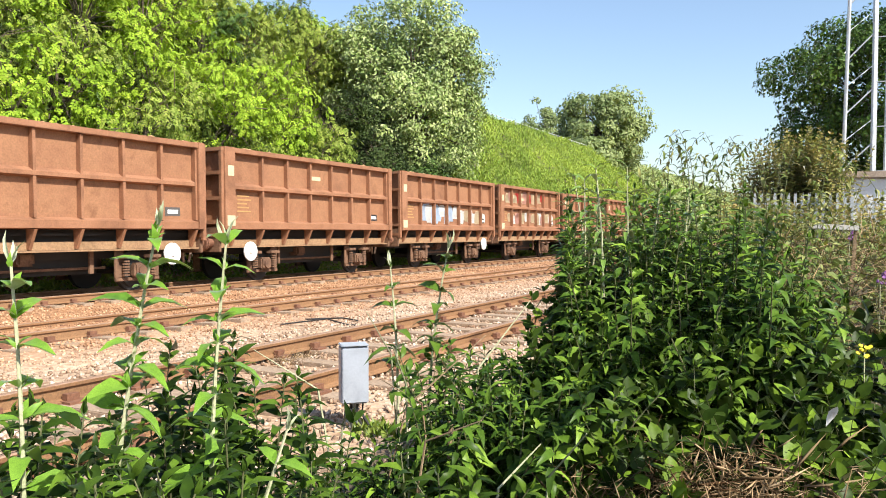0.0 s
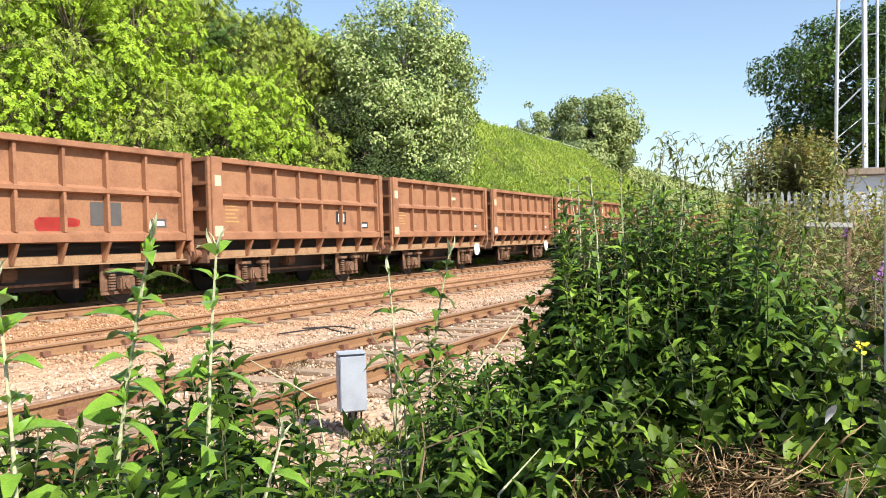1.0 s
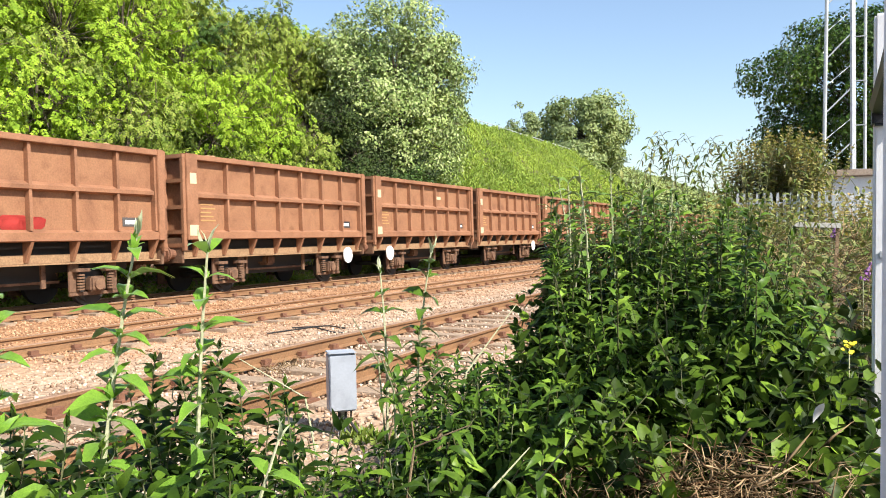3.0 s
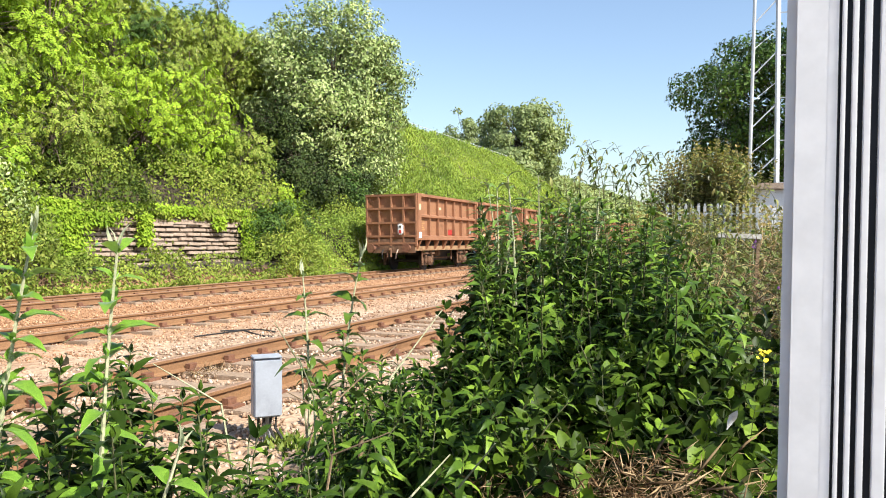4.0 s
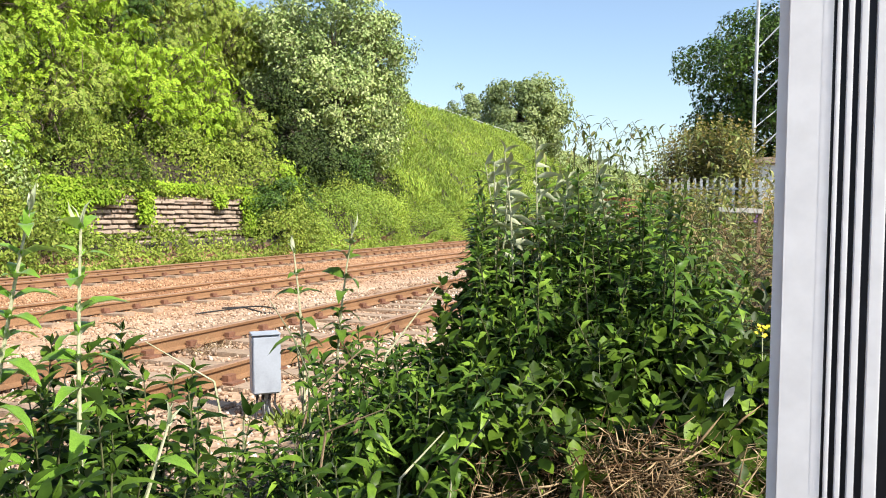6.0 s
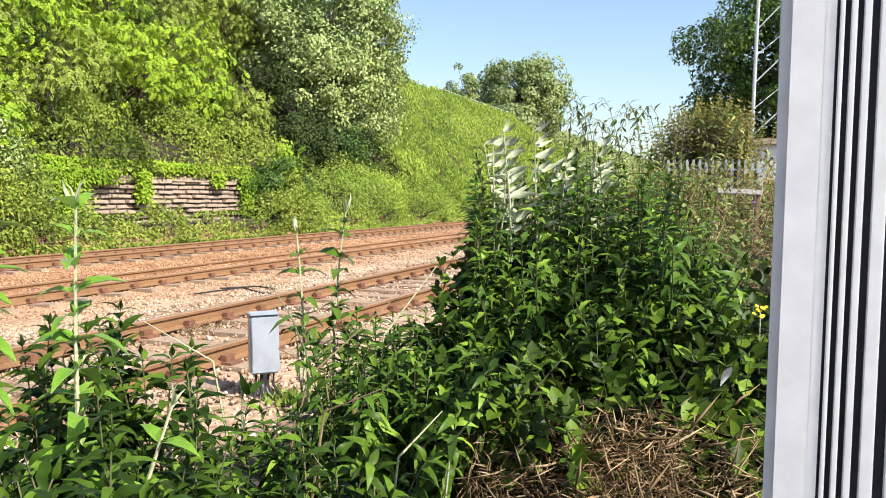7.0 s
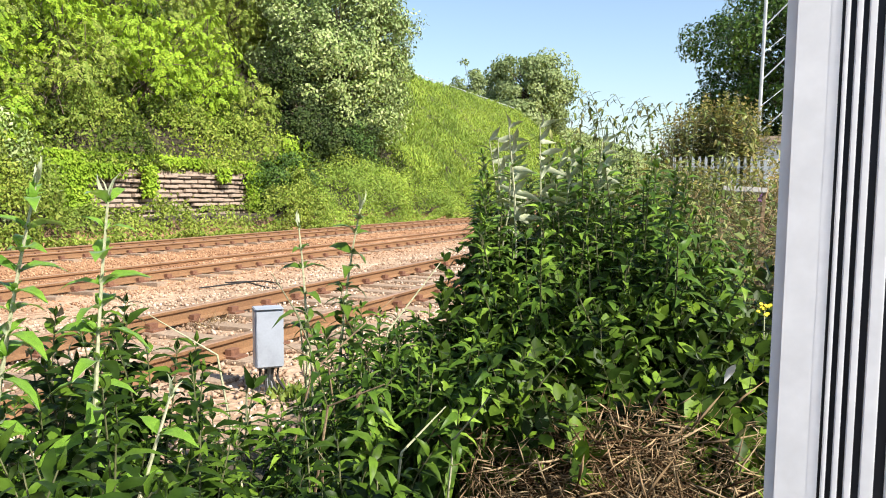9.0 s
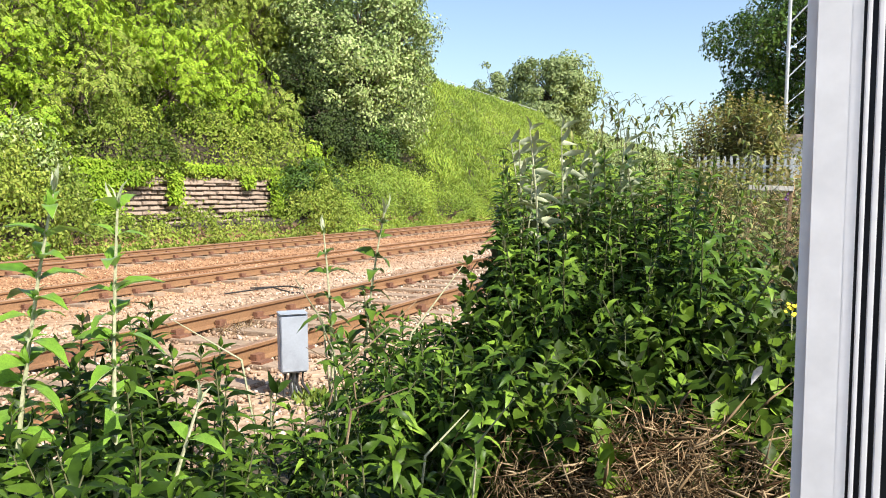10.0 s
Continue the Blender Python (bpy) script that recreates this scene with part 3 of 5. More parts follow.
def build_wagon():
    w = thing("box_wagon", (0, 0, 0), "rust-brown open box wagon with ribbed steel sides", "wagon", "wagons of the train")
    x = HW - 0.16
    part("floor", boxes((-x, x, 0.06, WL - 0.06, HB - 0.06, HB)), M_RUST, w)
    load = boxes((-x + 0.06, x - 0.06, 0.2, WL - 0.2, HB, 2.5), bevel=0.25)
    part("load", load, M_LOAD, w, "brown scrap load")
    for s in (-1, 1):
        a, b = sorted((s * x, s * (x - 0.05)))
        part("side_panel", boxes((a, b, 0.05, WL - 0.05, HB, HT - 0.05)), M_RUST, w)
        a, b = sorted((s * (x - 0.07), s * (HW + 0.02)))
        part("cope_rail", boxes((a, b, 0.0, WL, HT - 0.13, HT), bevel=0.012), M_RUST_RIB, w)
        part("debris", rim_debris(s * (x - 0.02), 40 + s), M_LOAD, w, "pale debris lying along the rim")
        part("mid_rail", prism([(s * (x + 0.001), 2.36), (s * (HW - 0.01), 2.40), (s * (HW - 0.01), 2.48), (s * (x + 0.001), 2.56)], 0.3, WL - 0.25), M_RUST_RIB, w)
        part("bottom_rail", prism([(s * (x - 0.03), HB - 0.08), (s * (HW + 0.01), HB - 0.06), (s * (HW + 0.01), HB + 0.10), (s * (x - 0.03), HB + 0.17)], 0.0, WL), M_RUST_RIB, w)
        a, b = sorted((s * 0.92, s * 1.0))
        part("solebar", boxes((a, b, -0.02, WL + 0.02, 0.93, 1.11), bevel=0.006), M_SOLE, w, "dusty ochre solebar")
        # recessed plate in black: the shade behind the gussets is painted
        part("inner_girder", boxes((min(s * 0.70, s * 0.76), max(s * 0.70, s * 0.76), 0.0, WL, 1.0, 1.40), (min(s * 0.9, s * 0.97), max(s * 0.9, s * 0.97), 0.0, WL, 1.23, 1.27)), M_DARK, w, "girder painted black as shade above the solebar")
        part("lower_flange", boxes((min(s * 0.96, s * 1.12), max(s * 0.96, s * 1.12), 0.0, WL, 0.90, 0.93)), M_SOLE, w)
        rib_me = gus_me = None
        for i in range(NP + 1):
            y = 0.44 + i * (WL - 0.62) / NP
            if 0 < i:
                prof = [(s * (x + 0.002), HB + 0.14), (s * (HW - 0.02), HB + 0.14), (s * (HW - 0.035), HT - 0.14), (s * (x + 0.002), HT - 0.14)]
                rib = part("rib", prism(prof, -0.034, 0.034), M_RUST_RIB, w) if rib_me is None else sub("rib", rib_me, w)
                rib.matrix_basis, rib_me = pose(0, y, 0), rib.data
            prof = [(s * 0.99, 0.98), (s * 1.06, 0.95), (s * (HW - 0.01), HB - 0.08), (s * 0.99, HB - 0.08)]
            g = part("gusset", prism(prof, -0.035, 0.035), M_RUST_RIB, w) if gus_me is None else sub("gusset", gus_me, w)
            g.matrix_basis, gus_me = pose(0, y, 0), g.data
        a, b = sorted((s * (x - 0.02), s * (HW + 0.035)))
        part("corner_post", boxes((a, b, -0.03, 0.36, HB - 0.08, HT + 0.01), bevel=0.012), M_RUST_RIB, w)
        part("corner_post", boxes((a, b, WL - 0.16, WL + 0.03, HB - 0.08, HT + 0.01), bevel=0.012), M_RUST_RIB, w)
    for y0, y1, yo in ((0.0, 0.05, -0.12), (WL - 0.05, WL, WL + 0.12)):
        part("end_panel", boxes((-x, x, y0, y1, HB - 0.05, HT - 0.05)), M_RUST, w)
        a, b = sorted((y0 if yo < 0 else y1, yo))
        for z in (1.18, HB + 0.06, 2.10, 2.74, HT - 0.11):
            part("end_rail", boxes((-HW, HW, a, b, z, z + 0.10), bevel=0.01), M_RUST_RIB, w)
        for k in range(5):
            xx = -HW + 0.05 + k * (2 * HW - 0.1) / 4
            part("end_stanchion", boxes((xx - 0.045, xx + 0.045, a + 0.004, b - 0.004, 1.1, HT - 0.02), bevel=0.008), M_RUST_RIB, w)
        part("headstock", boxes((-1.15, 1.15, a + 0.02, b - 0.02, 0.80, 1.42), bevel=0.01), M_GEAR, w)
        d = -1 if yo < 0 else 1
        for xx in (-0.865, 0.865):
            bm = bmesh.new()
            disc(bm, (xx, yo + d * 0.14, 1.03), (0, 1, 0), 0.11, 0.34, 14)
            disc(bm, (xx, yo + d * 0.30, 1.03), (0, 1, 0), 0.19, 0.04, 20)
            part("buffer", bm, M_CHAIR, w, "rusty brown buffer")
        bm = boxes((-0.05, 0.05, min(yo, yo + d * 0.3), max(yo, yo + d * 0.3), 0.92, 1.04), (-0.10, -0.05, min(yo + d * 0.1, yo + d * 0.25), max(yo + d * 0.1, yo + d * 0.25), 0.62, 0.96), (0.05, 0.10, min(yo + d * 0.1, yo + d * 0.25), max(yo + d * 0.1, yo + d * 0.25), 0.62, 0.96), bevel=0.012)
        part("coupling", bm, M_GEAR, w)
        for xx in (-0.38, 0.34):
            bm = bmesh.new()
            tube(bm, [(xx, yo, 0.95), (xx, yo + d * 0.14, 0.8), (xx * 0.9, yo + d * 0.18, 0.55)], [0.03, 0.03, 0.03], 6)
            part("brake_hose", bm, M_CONCRETE if xx > 0 else M_DARK, w)
    for yb in (1.75, WL - 1.75):
        for s in (-1, 1):
            bm = bmesh.new()
            disc(bm, (s * 0.75, yb, 0.44), (1, 0, 0), 0.44, 0.11, 28)
            disc(bm, (s * 0.82, yb, 0.44), (1, 0, 0), 0.36, 0.05, 28)
            part("wheel", bm, M_DARK, w, "dark steel wheel")
            a, b = sorted((s * 0.93, s * 1.13))
            frame_bm = boxes((min(s * 0.93, s * 0.97), max(s * 0.93, s * 0.97), yb - 0.62, yb - 0.36, 0.30, 0.98), (min(s * 0.93, s * 0.97), max(s * 0.93, s * 0.97), yb + 0.36, yb + 0.62, 0.30, 0.98), (min(s * 0.93, s * 0.99), max(s * 0.93, s * 0.99), yb - 0.62, yb + 0.62, 0.22, 0.30), (a, b, yb - 0.55, yb - 0.2, 0.72, 0.80), (a, b, yb + 0.2, yb + 0.55, 0.72, 0.80), bevel=0.012)
            part("axle_guard", frame_bm, M_GEAR, w)
            bm = boxes((a, b, yb - 0.2, yb + 0.2, 0.30, 0.62), bevel=0.04)
            disc(bm, (s * 1.14, yb, 0.45), (1, 0, 0), 0.12, 0.06, 14)
            part("axlebox", bm, M_GEAR, w)
            for dy in (-0.38, 0.38):
                bm = bmesh.new()
                for k in range(6):
                    disc(bm, (s * 1.03, yb + dy, 0.36 + k * 0.06), (0, 0, 1), 0.085, 0.035, 10)
                part("spring", bm, M_GEAR, w)
        bm = bmesh.new()
        disc(bm, (0, yb, 0.44), (1, 0, 0), 0.08, 1.5, 12)
        part("axle", bm, M_DARK, w)
    # block added in black so the space below the floor looks shaded
    part("underframe", boxes((-0.6, 0.6, 0.5, WL - 0.5, 0.72, 1.36), (-0.45, 0.45, 2.4, WL - 2.4, 0.40, 0.74), bevel=0.02), M_DARK, w, "underframe block painted black as shade beneath the wagon")
    part("brake_cylinder", boxes((0.3, 0.75, WL / 2 - 0.45, WL / 2 - 0.05, 0.62, 0.9), bevel=0.05), M_GEAR, w)
    part("brake_rigging", boxes((0.55, 0.60, 2.3, WL - 2.3, 0.50, 0.55), (0.78, 0.83, 2.6, 2.68, 0.42, 0.92), (0.78, 0.83, WL - 2.9, WL - 2.8, 0.42, 0.92)), M_GEAR, w)
    lab = boxes((HW + 0.037, HW + 0.041, 0.08, 0.30, 2.72, 2.98))
    part("label_plate", lab, M_CREAM, w)
    for i in range(5):
        part("stencil_bar", boxes((x + 0.001, x + 0.006, 0.62, 1.15 - 0.08 * (i % 3), 1.82 + i * 0.1, 1.86 + i * 0.1)), M_YELLOW, w, "faded yellow lettering bar")
    return w


FIRST = build_wagon()
FIRST.rotation_euler.y = radians(-1.5)
REAR_AT, SPEED, N_WAGONS = 18.8, 26.3, 17
WAGON_LABELS = {0: "rust-brown open box wagon with a tail lamp at the train's rear", 4: "rust-brown open box wagon with grey and black patches painted over", 11: "rust-brown open box wagon with blue and white graffiti", 12: "rust-brown open box wagon with red and white graffiti"}
WAGONS = [FIRST] + [copy_thing(FIRST, pose(0, 0, 0)) for _ in range(N_WAGONS - 1)]


def on_side(w, name, y, z, ly, lz, material, label="", proud=0.0):
    x = HW - 0.158 + proud
    return part(name, boxes((x, x + 0.005, y, y + ly, z, z + lz)), material, w, label)


def blob_shapes(w, y, z, ly, lz, material, seed, n=9, label=""):
    """Fat spray-paint strokes."""
    rng = random.Random(seed)
    for k in range(n):
        bm = bmesh.new()
        y0, h = y + ly * k / n, lz * rng.uniform(0.6, 1)
        wd = ly / n * rng.uniform(1.3, 2.0)
        sl = rng.uniform(-0.12, 0.12)
        zz = z + rng.uniform(0, lz - h)
        x = HW - 0.156 + 0.001 * (k % 3)
        vs = [bm.verts.new((x, y0 + a * wd + sl * b, zz + b * h)) for a, b in ((0.1, 0), (0.9, 0), (1, 0.2), (1, 0.8), (0.8, 1), (0.15, 1), (0, 0.75), (0, 0.25))]
        bm.faces.new(vs)
        bmesh.ops.solidify(bm, geom=bm.faces[:], thickness=0.003)
        part("graffiti_stroke", bm, material if not isinstance(material, list) else material[k % len(material)], w, label)


def white_wheel(w, y):
    bm = bmesh.new()
    disc(bm, (1.16, y, 0.80), (1, 0, 0), 0.25, 0.035, 26)
    disc(bm, (1.18, y, 0.80), (1, 0, 0), 0.06, 0.05, 12)
    part("brake_wheel", bm, M_WHITE, w, "white-painted handbrake wheel")


for i, w in enumerate(WAGONS):
    if i in WAGON_LABELS:
        tagged(w, WAGON_LABELS[i])
    rng = random.Random(60 + i)
    on_side(w, "data_panel", WL - 1.05 - 0.06 * (i % 3), 1.68, 0.46, 0.2, M_BLACKPATCH if i % 3 else M_GREYPATCH, "dark data panel")
    on_side(w, "data_text", WL - 0.98 - 0.06 * (i % 3), 1.73, 0.32, 0.09, M_WHITE, "white lettering bars", 0.006)
    if i % 2 == 0:
        on_side(w, "number_bar", 2.75 + 1.066 * (i % 3), 2.82, 0.45, 0.11, M_CREAM, "worn cream number bar")
    if i in (1, 3, 4, 8, 9, 11):
        white_wheel(w, WL - 0.9)
    if i in (2, 5, 6, 10):
        white_wheel(w, 1.05)
    p = part("end_label", boxes((HW + 0.037, HW + 0.041, 0.04, 0.33, 1.46, 1.72)), {0: M_WHITE, 6: M_REDPAINT, 9: M_WHITE}.get(i, M_CREAM), w)
    if i in (0, 6):
        blob_shapes(w, 4.1, 1.60, 0.75, 0.30, M_REDPAINT, i, 2, "red spray paint")
on_side(WAGONS[4], "paint_patch", 2.4, 1.75, 0.9, 0.55, M_GREYPATCH, "dark grey patch")
on_side(WAGONS[4], "paint_patch", 4.75, 1.65, 0.85, 0.65, M_GREYPATCH, "dark grey patch")
on_side(WAGONS[4], "paint_patch", 6.75, 1.6, 1.1, 0.75, M_GREYPATCH, "dark grey patch")
on_side(WAGONS[4], "paint_patch", 4.55, 2.62, 0.75, 0.6, M_BLACKPATCH, "black panel")
on_side(WAGONS[4], "plate", 4.75, 2.8, 0.4, 0.25, M_WHITE, "white number plate", 0.006)
on_side(WAGONS[6], "paint_patch", 5.4, 1.72, 0.8, 0.5, M_GREYPATCH, "dark grey patch")
on_side(WAGONS[7], "plate_backing", 5.6, 1.8, 0.55, 0.4, M_BLACKPATCH, "black panel")
on_side(WAGONS[7], "plate", 5.72, 1.88, 0.32, 0.24, M_WHITE, "white number plate", 0.006)
blob_shapes(WAGONS[11], 1.7, 1.62, 2.9, 0.75, [M_BLUEPAINT, M_WHITE, M_BLUEPAINT], 5, 8, "pale blue spray paint")
blob_shapes(WAGONS[11], 4.7, 1.62, 2.6, 0.6, [M_WHITE, M_WHITE, M_CREAM], 6, 8, "white spray paint")
blob_shapes(WAGONS[12], 0.9, 2.65, 5.0, 0.6, [M_CREAM, M_PINKPAINT, M_CREAM, M_REDPAINT], 7, 12, "faded red and cream spray paint")
blob_shapes(WAGONS[12], 1.2, 1.65, 6.0, 0.6, [M_CREAM, M_WHITE, M_PINKPAINT, M_CREAM], 8, 14, "cream spray paint")
# tail lamp on the last wagon
lamp = part("tail_lamp", boxes((0.36, 0.62, -0.20, -0.125, 1.62, 2.10), bevel=0.05), M_WHITE, WAGONS[0], "white tail lamp with a red lens")
part("lens", boxes((0.42, 0.56, -0.212, -0.201, 1.68, 1.82), bevel=0.004), M_REDPAINT, lamp)
part("opening", boxes((0.44, 0.54, -0.212, -0.201, 1.92, 2.02), bevel=0.004), M_GASKET, lamp)


# ---- growth on the bank ----
_m = np.random.default_rng(5)
MOUNDS = np.stack([_m.uniform(0.8, 14.0, 300), _m.uniform(0, 62, 300), _m.uniform(0.6, 2.0, 300), _m.uniform(0.5, 1.1, 300)], 1)


def growth(b, y):
    """Thickness of the growth over the bank: rounded clumps with creases between them."""
    out = np.full(len(b), 0.12)
    for mb, my, r, h in MOUNDS:
        d = ((b - mb) / (r * 1.15)) ** 2 + ((y - my) / r) ** 2
        np.maximum(out, h * r * np.sqrt(np.clip(1 - d, 0, 1)) * 1.25, out=out)
    lumps = 0.34 * np.sin(2.9 * b + 1.6 * np.sin(1.3 * y)) * np.sin(2.5 * y + 1.4 * np.sin(1.7 * b))
    lumps += 0.17 * np.sin(6.7 * b + 1.9 * np.sin(2.9 * y)) * np.sin(5.9 * y + 1.7 * np.sin(3.7 * b))
    return np.maximum(out + lumps, 0.06)


def leaf_stuff(name, pts, nrm, size, rng, material, label, category, template=RHOMB, tf=RHOMB_F, wild=0.75, rise=-0.35):
    n = len(pts)
    up = unit(nrm + wild * random_dirs(rng, n))
    along = unit(np.cross(up, random_dirs(rng, n)) + np.array([0, 0, rise]))
    v, f = place_leaves(template, tf, pts, along, up, size)
    ob = new(name, array_mesh(name, v, f, [material]))
    return tagged(ob, label, category, "", "stuff")


def bank_growth(name, seed, n, y0, y1, b0, b1, size, material, label, keep, thick=1.0, flat=0.0, wild=0.85, rise=-0.35):
    rng = np.random.default_rng(seed)
    b, y, r = rng.uniform(b0, b1, n), rng.uniform(y0, y1, n), rng.uniform(0, 1, n)
    ok = np.array([keep(p, q) for p, q in zip(b, y)])
    b, y, r = b[ok], y[ok], r[ok]
    e = 0.12
    g = growth(b, y) * thick + flat
    ok = (g > 0.4 * thick) | (r < (0.6 if thick > 0.65 else 1.1))
    b, y, r, g = b[ok], y[ok], r[ok], g[ok]
    gb, gy = ((growth(b + i, y + j) - growth(b - i, y - j)) / (2 * e) * thick for i, j in ((e, 0), (0, e)))
    gb, gy = np.clip(gb, -2, 2), np.clip(gy, -2, 2)
    d = g * (1 - 0.4 * r * r) + 0.05 + rng.exponential(0.10, len(g))
    d = np.where((y > WALL_Y0 + 0.5) & (y < WALL_Y1) & (b > 1.9) & (b < 5), np.minimum(d, (b - 1.75) / 0.62 * rng.uniform(0.7, 1.1, len(b))), d)
    x = FOOT_X - b
    z = np.array([ground_height(p, q) for p, q in zip(x, y)])
    pts = np.stack([x + 0.62 * d, y, z + 0.70 * d], 1)
    nrm = unit(np.stack([0.62 + 0.76 * gb, -gy, 0.70 - 0.65 * gb], 1))
    s = size * rng.uniform(0.6, 1.25, len(pts))
    return leaf_stuff(name, pts, nrm, s, rng, material, label, "undergrowth", template=RHOMB if rise < 0 else [(0.5 * p[0], p[1], p[2]) for p in RHOMB], wild=wild, rise=rise)


def wall_clear(b, y):
    return (WALL_Y0 + 1.0 < y < WALL_Y1 - 0.8 and 0.75 < b < 2.0) or (20.5 < y < 26.2 and 0.35 < b < 0.8 and (y * 1.7) % 1 < 0.7)


# left clear of growth so near-black ground stands for the tree's shade
def tree_hollow(b, y):
    return 28.6 + 0.4 * b < y < 41.5 and 3.2 < b < 10.5


def olive_patch(b, y):
    return fbm(b * 0.2 + 9, y * 0.2, 3.0, 2) > 0.12 or (WALL_Y0 + 5 < y < WALL_Y1 + 8 and 2 < b < 4.2)


GRASS_FROM = 41.0
# dark leaf layer added under the shrubs so the gaps look shaded
bank_growth("bank_climbers", 11, 190000, 6, GRASS_FROM + 2, 1.9, 14.2, 0.15, M_BANK_SHADE, "undergrowth covering the bank, darkened as shade between the shrubs", lambda b, y: not olive_patch(b, y) and not wall_clear(b, y) and not tree_hollow(b, y), 0.6)
bank_growth("bank_shrubs", 12, 170000, 6, GRASS_FROM + 3, 1.8, 14.2, 0.14, M_SHRUB, "dull olive shrubs among the climbers on the bank", lambda b, y: olive_patch(b, y) and not wall_clear(b, y) and not tree_hollow(b, y), 0.7)
bank_growth("bank_foot_weeds", 13, 90000, 28, 60, -0.75, 2.2, 0.115, M_GRASS, "low green weeds along the foot of the bank", lambda b, y: True, 0.62)
bank_growth("wall_foot_weeds", 16, 60000, 6, 29, -0.75, 2.2, 0.125, M_SHRUB, "rank olive-green weeds below the block wall", lambda b, y: not wall_clear(b, y), 0.8)
bank_growth("bank_grass", 14, 180000, GRASS_FROM, 110, 1.2, 14.6, 0.27, M_GRASS, "long bright grass on the open slope of the bank", lambda b, y: True, 0.75, 0.15, 0.6, 1.1)

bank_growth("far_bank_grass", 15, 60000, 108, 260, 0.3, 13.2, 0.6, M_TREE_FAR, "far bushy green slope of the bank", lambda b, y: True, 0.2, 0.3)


def wall_drips():
    """Growth hanging over the wall's coping."""
    rng = np.random.default_rng(21)
    pts = []
    for yc, drop, wd, n in ((17.7, 1.7, 0.9, 5000), (21.2, 1.0, 0.26, 1100), (25.2, 0.45, 0.3, 500), (27.3, 1.5, 0.6, 3000), (19.2, 0.4, 0.8, 900)):
        z = 1.95 - drop * rng.uniform(0, 1, n) ** 1.2
        pts.append(np.stack([WALL_X + 0.12 + 0.22 * rng.uniform(0, 1, n), rng.normal(yc, wd * 0.55, n), z], 1))
    n = 16000
    pts.append(np.stack([WALL_X - rng.uniform(-0.12, 0.8, n), rng.uniform(WALL_Y0 - 0.5, WALL_Y1 + 0.3, n), 2.0 + rng.uniform(0, 0.45, n) ** 1.5], 1))
    pts = np.concatenate(pts)
    leaf_stuff("wall_climber", pts, np.tile([0.8, 0, 0.6], (len(pts), 1)), rng.uniform(0.09, 0.17, len(pts)), rng, M_VINE, "green climber hanging over the block wall", "climber")


wall_drips()


# ---- trees ----
def tree(name, base, height, centre, radii, clumps, per, leaf, material, label, seed, clump_r=0.9, trunk=0.2, flat=0.35, template=RHOMB, tf=RHOMB_F, hang=0.3):
    rng = np.random.default_rng(seed)
    t = thing(name, base, label, "tree")
    c, r = np.array(centre, float) - np.array(base, float), np.array(radii, float)
    d = random_dirs(rng, clumps)
    if name == "bank_shrub":
        d = d[d[:, 0] > -0.5]  # the rest would lie inside the slope
        clumps = len(d)
    k = rng.uniform(0.25, 1, (clumps, 1)) ** 0.45
    wob = np.array([1 + 0.28 * fbm(*(a * 1.7), 2) for a in d])[:, None]
    cc = c + d * k * r * wob
    bm = bmesh.new()
    b0 = Vector((0, 0, -0.3))
    mid = Vector(c) * 0.55 + Vector((0.2, 0.1, 0))
    tube(bm, [b0, mid * 0.5 + Vector((0.1, -0.1, 0)), mid, Vector(c) + Vector((0, 0, r[2] * 0.5))], [trunk, trunk * 0.8, trunk * 0.6, trunk * 0.15], 8)
    for i in range(0, clumps, max(1, clumps // 60)):
        s = mid.lerp(Vector(c), float(rng.uniform(-0.3, 1)))
        e = Vector(cc[i])
        tube(bm, [s, s.lerp(e, 0.5) + Vector((0, 0, 0.25)), e], [trunk * 0.3, trunk * 0.18, 0.02], 5)
    part("trunk", bm, M_BARK_GAP, t)
    at = np.repeat(cc, per, 0)
    o = random_dirs(rng, len(at))
    rad = clump_r * np.repeat(rng.uniform(0.55, 1.25, clumps), per)[:, None] * rng.uniform(0.35, 1, (len(at), 1)) ** 0.6
    o2 = o * np.array([1, 1, 0.75])
    pts = at + o2 * rad
    outward = unit(pts - c)
    up = unit(0.6 * o + 0.5 * outward + np.array([0, 0, flat]) + 0.6 * random_dirs(rng, len(at)))
    along = unit(np.cross(up, random_dirs(rng, len(at))) + np.array([0, 0, -hang]) + (0.7 * o if hang > 0.5 else 0))
    v, f = place_leaves(template, tf, pts, along, up, leaf * rng.uniform(0.6, 1.2, len(at)))
    crown = new("crown", array_mesh("crown", v, f, [material]))
    crown.parent = t
    if name == "bank_shrub":
        t["group"] = "shrubs on the bank"
    return t


tree("whitebeam_tree", (-22.8, 39.9, 4.0), 11, (-22.6, 39.7, 8.7), (4.3, 4.8, 6.5), 400, 140, 0.23, M_TREE, "broad grey-green whitebeam tree standing on the bank", 31, 0.9, 0.28)
tree("low_tree", (-20.2, 36.9, 1.6), 3, (-20.1, 36.7, 3.0), (1.4, 1.8, 1.6), 60, 110, 0.17, M_TREE_DARK, "low dark shrubby tree at the foot of the bank", 32, 0.55, 0.1)
# added shrubs, coloured near black in place of the whitebeam's shade
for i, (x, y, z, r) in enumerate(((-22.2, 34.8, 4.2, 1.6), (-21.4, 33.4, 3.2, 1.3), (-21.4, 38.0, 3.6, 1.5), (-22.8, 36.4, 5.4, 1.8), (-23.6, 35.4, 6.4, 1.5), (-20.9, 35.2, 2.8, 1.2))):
    tree("dark_shrub", (x, y, z - 0.8), 2.5, (x + 0.6, y, z + 0.6), (r, r, r), 60, 90, 0.17, M_TREE_SHADE, "shrub painted dark as the whitebeam's shade", 36 + i, 0.55, 0.08)
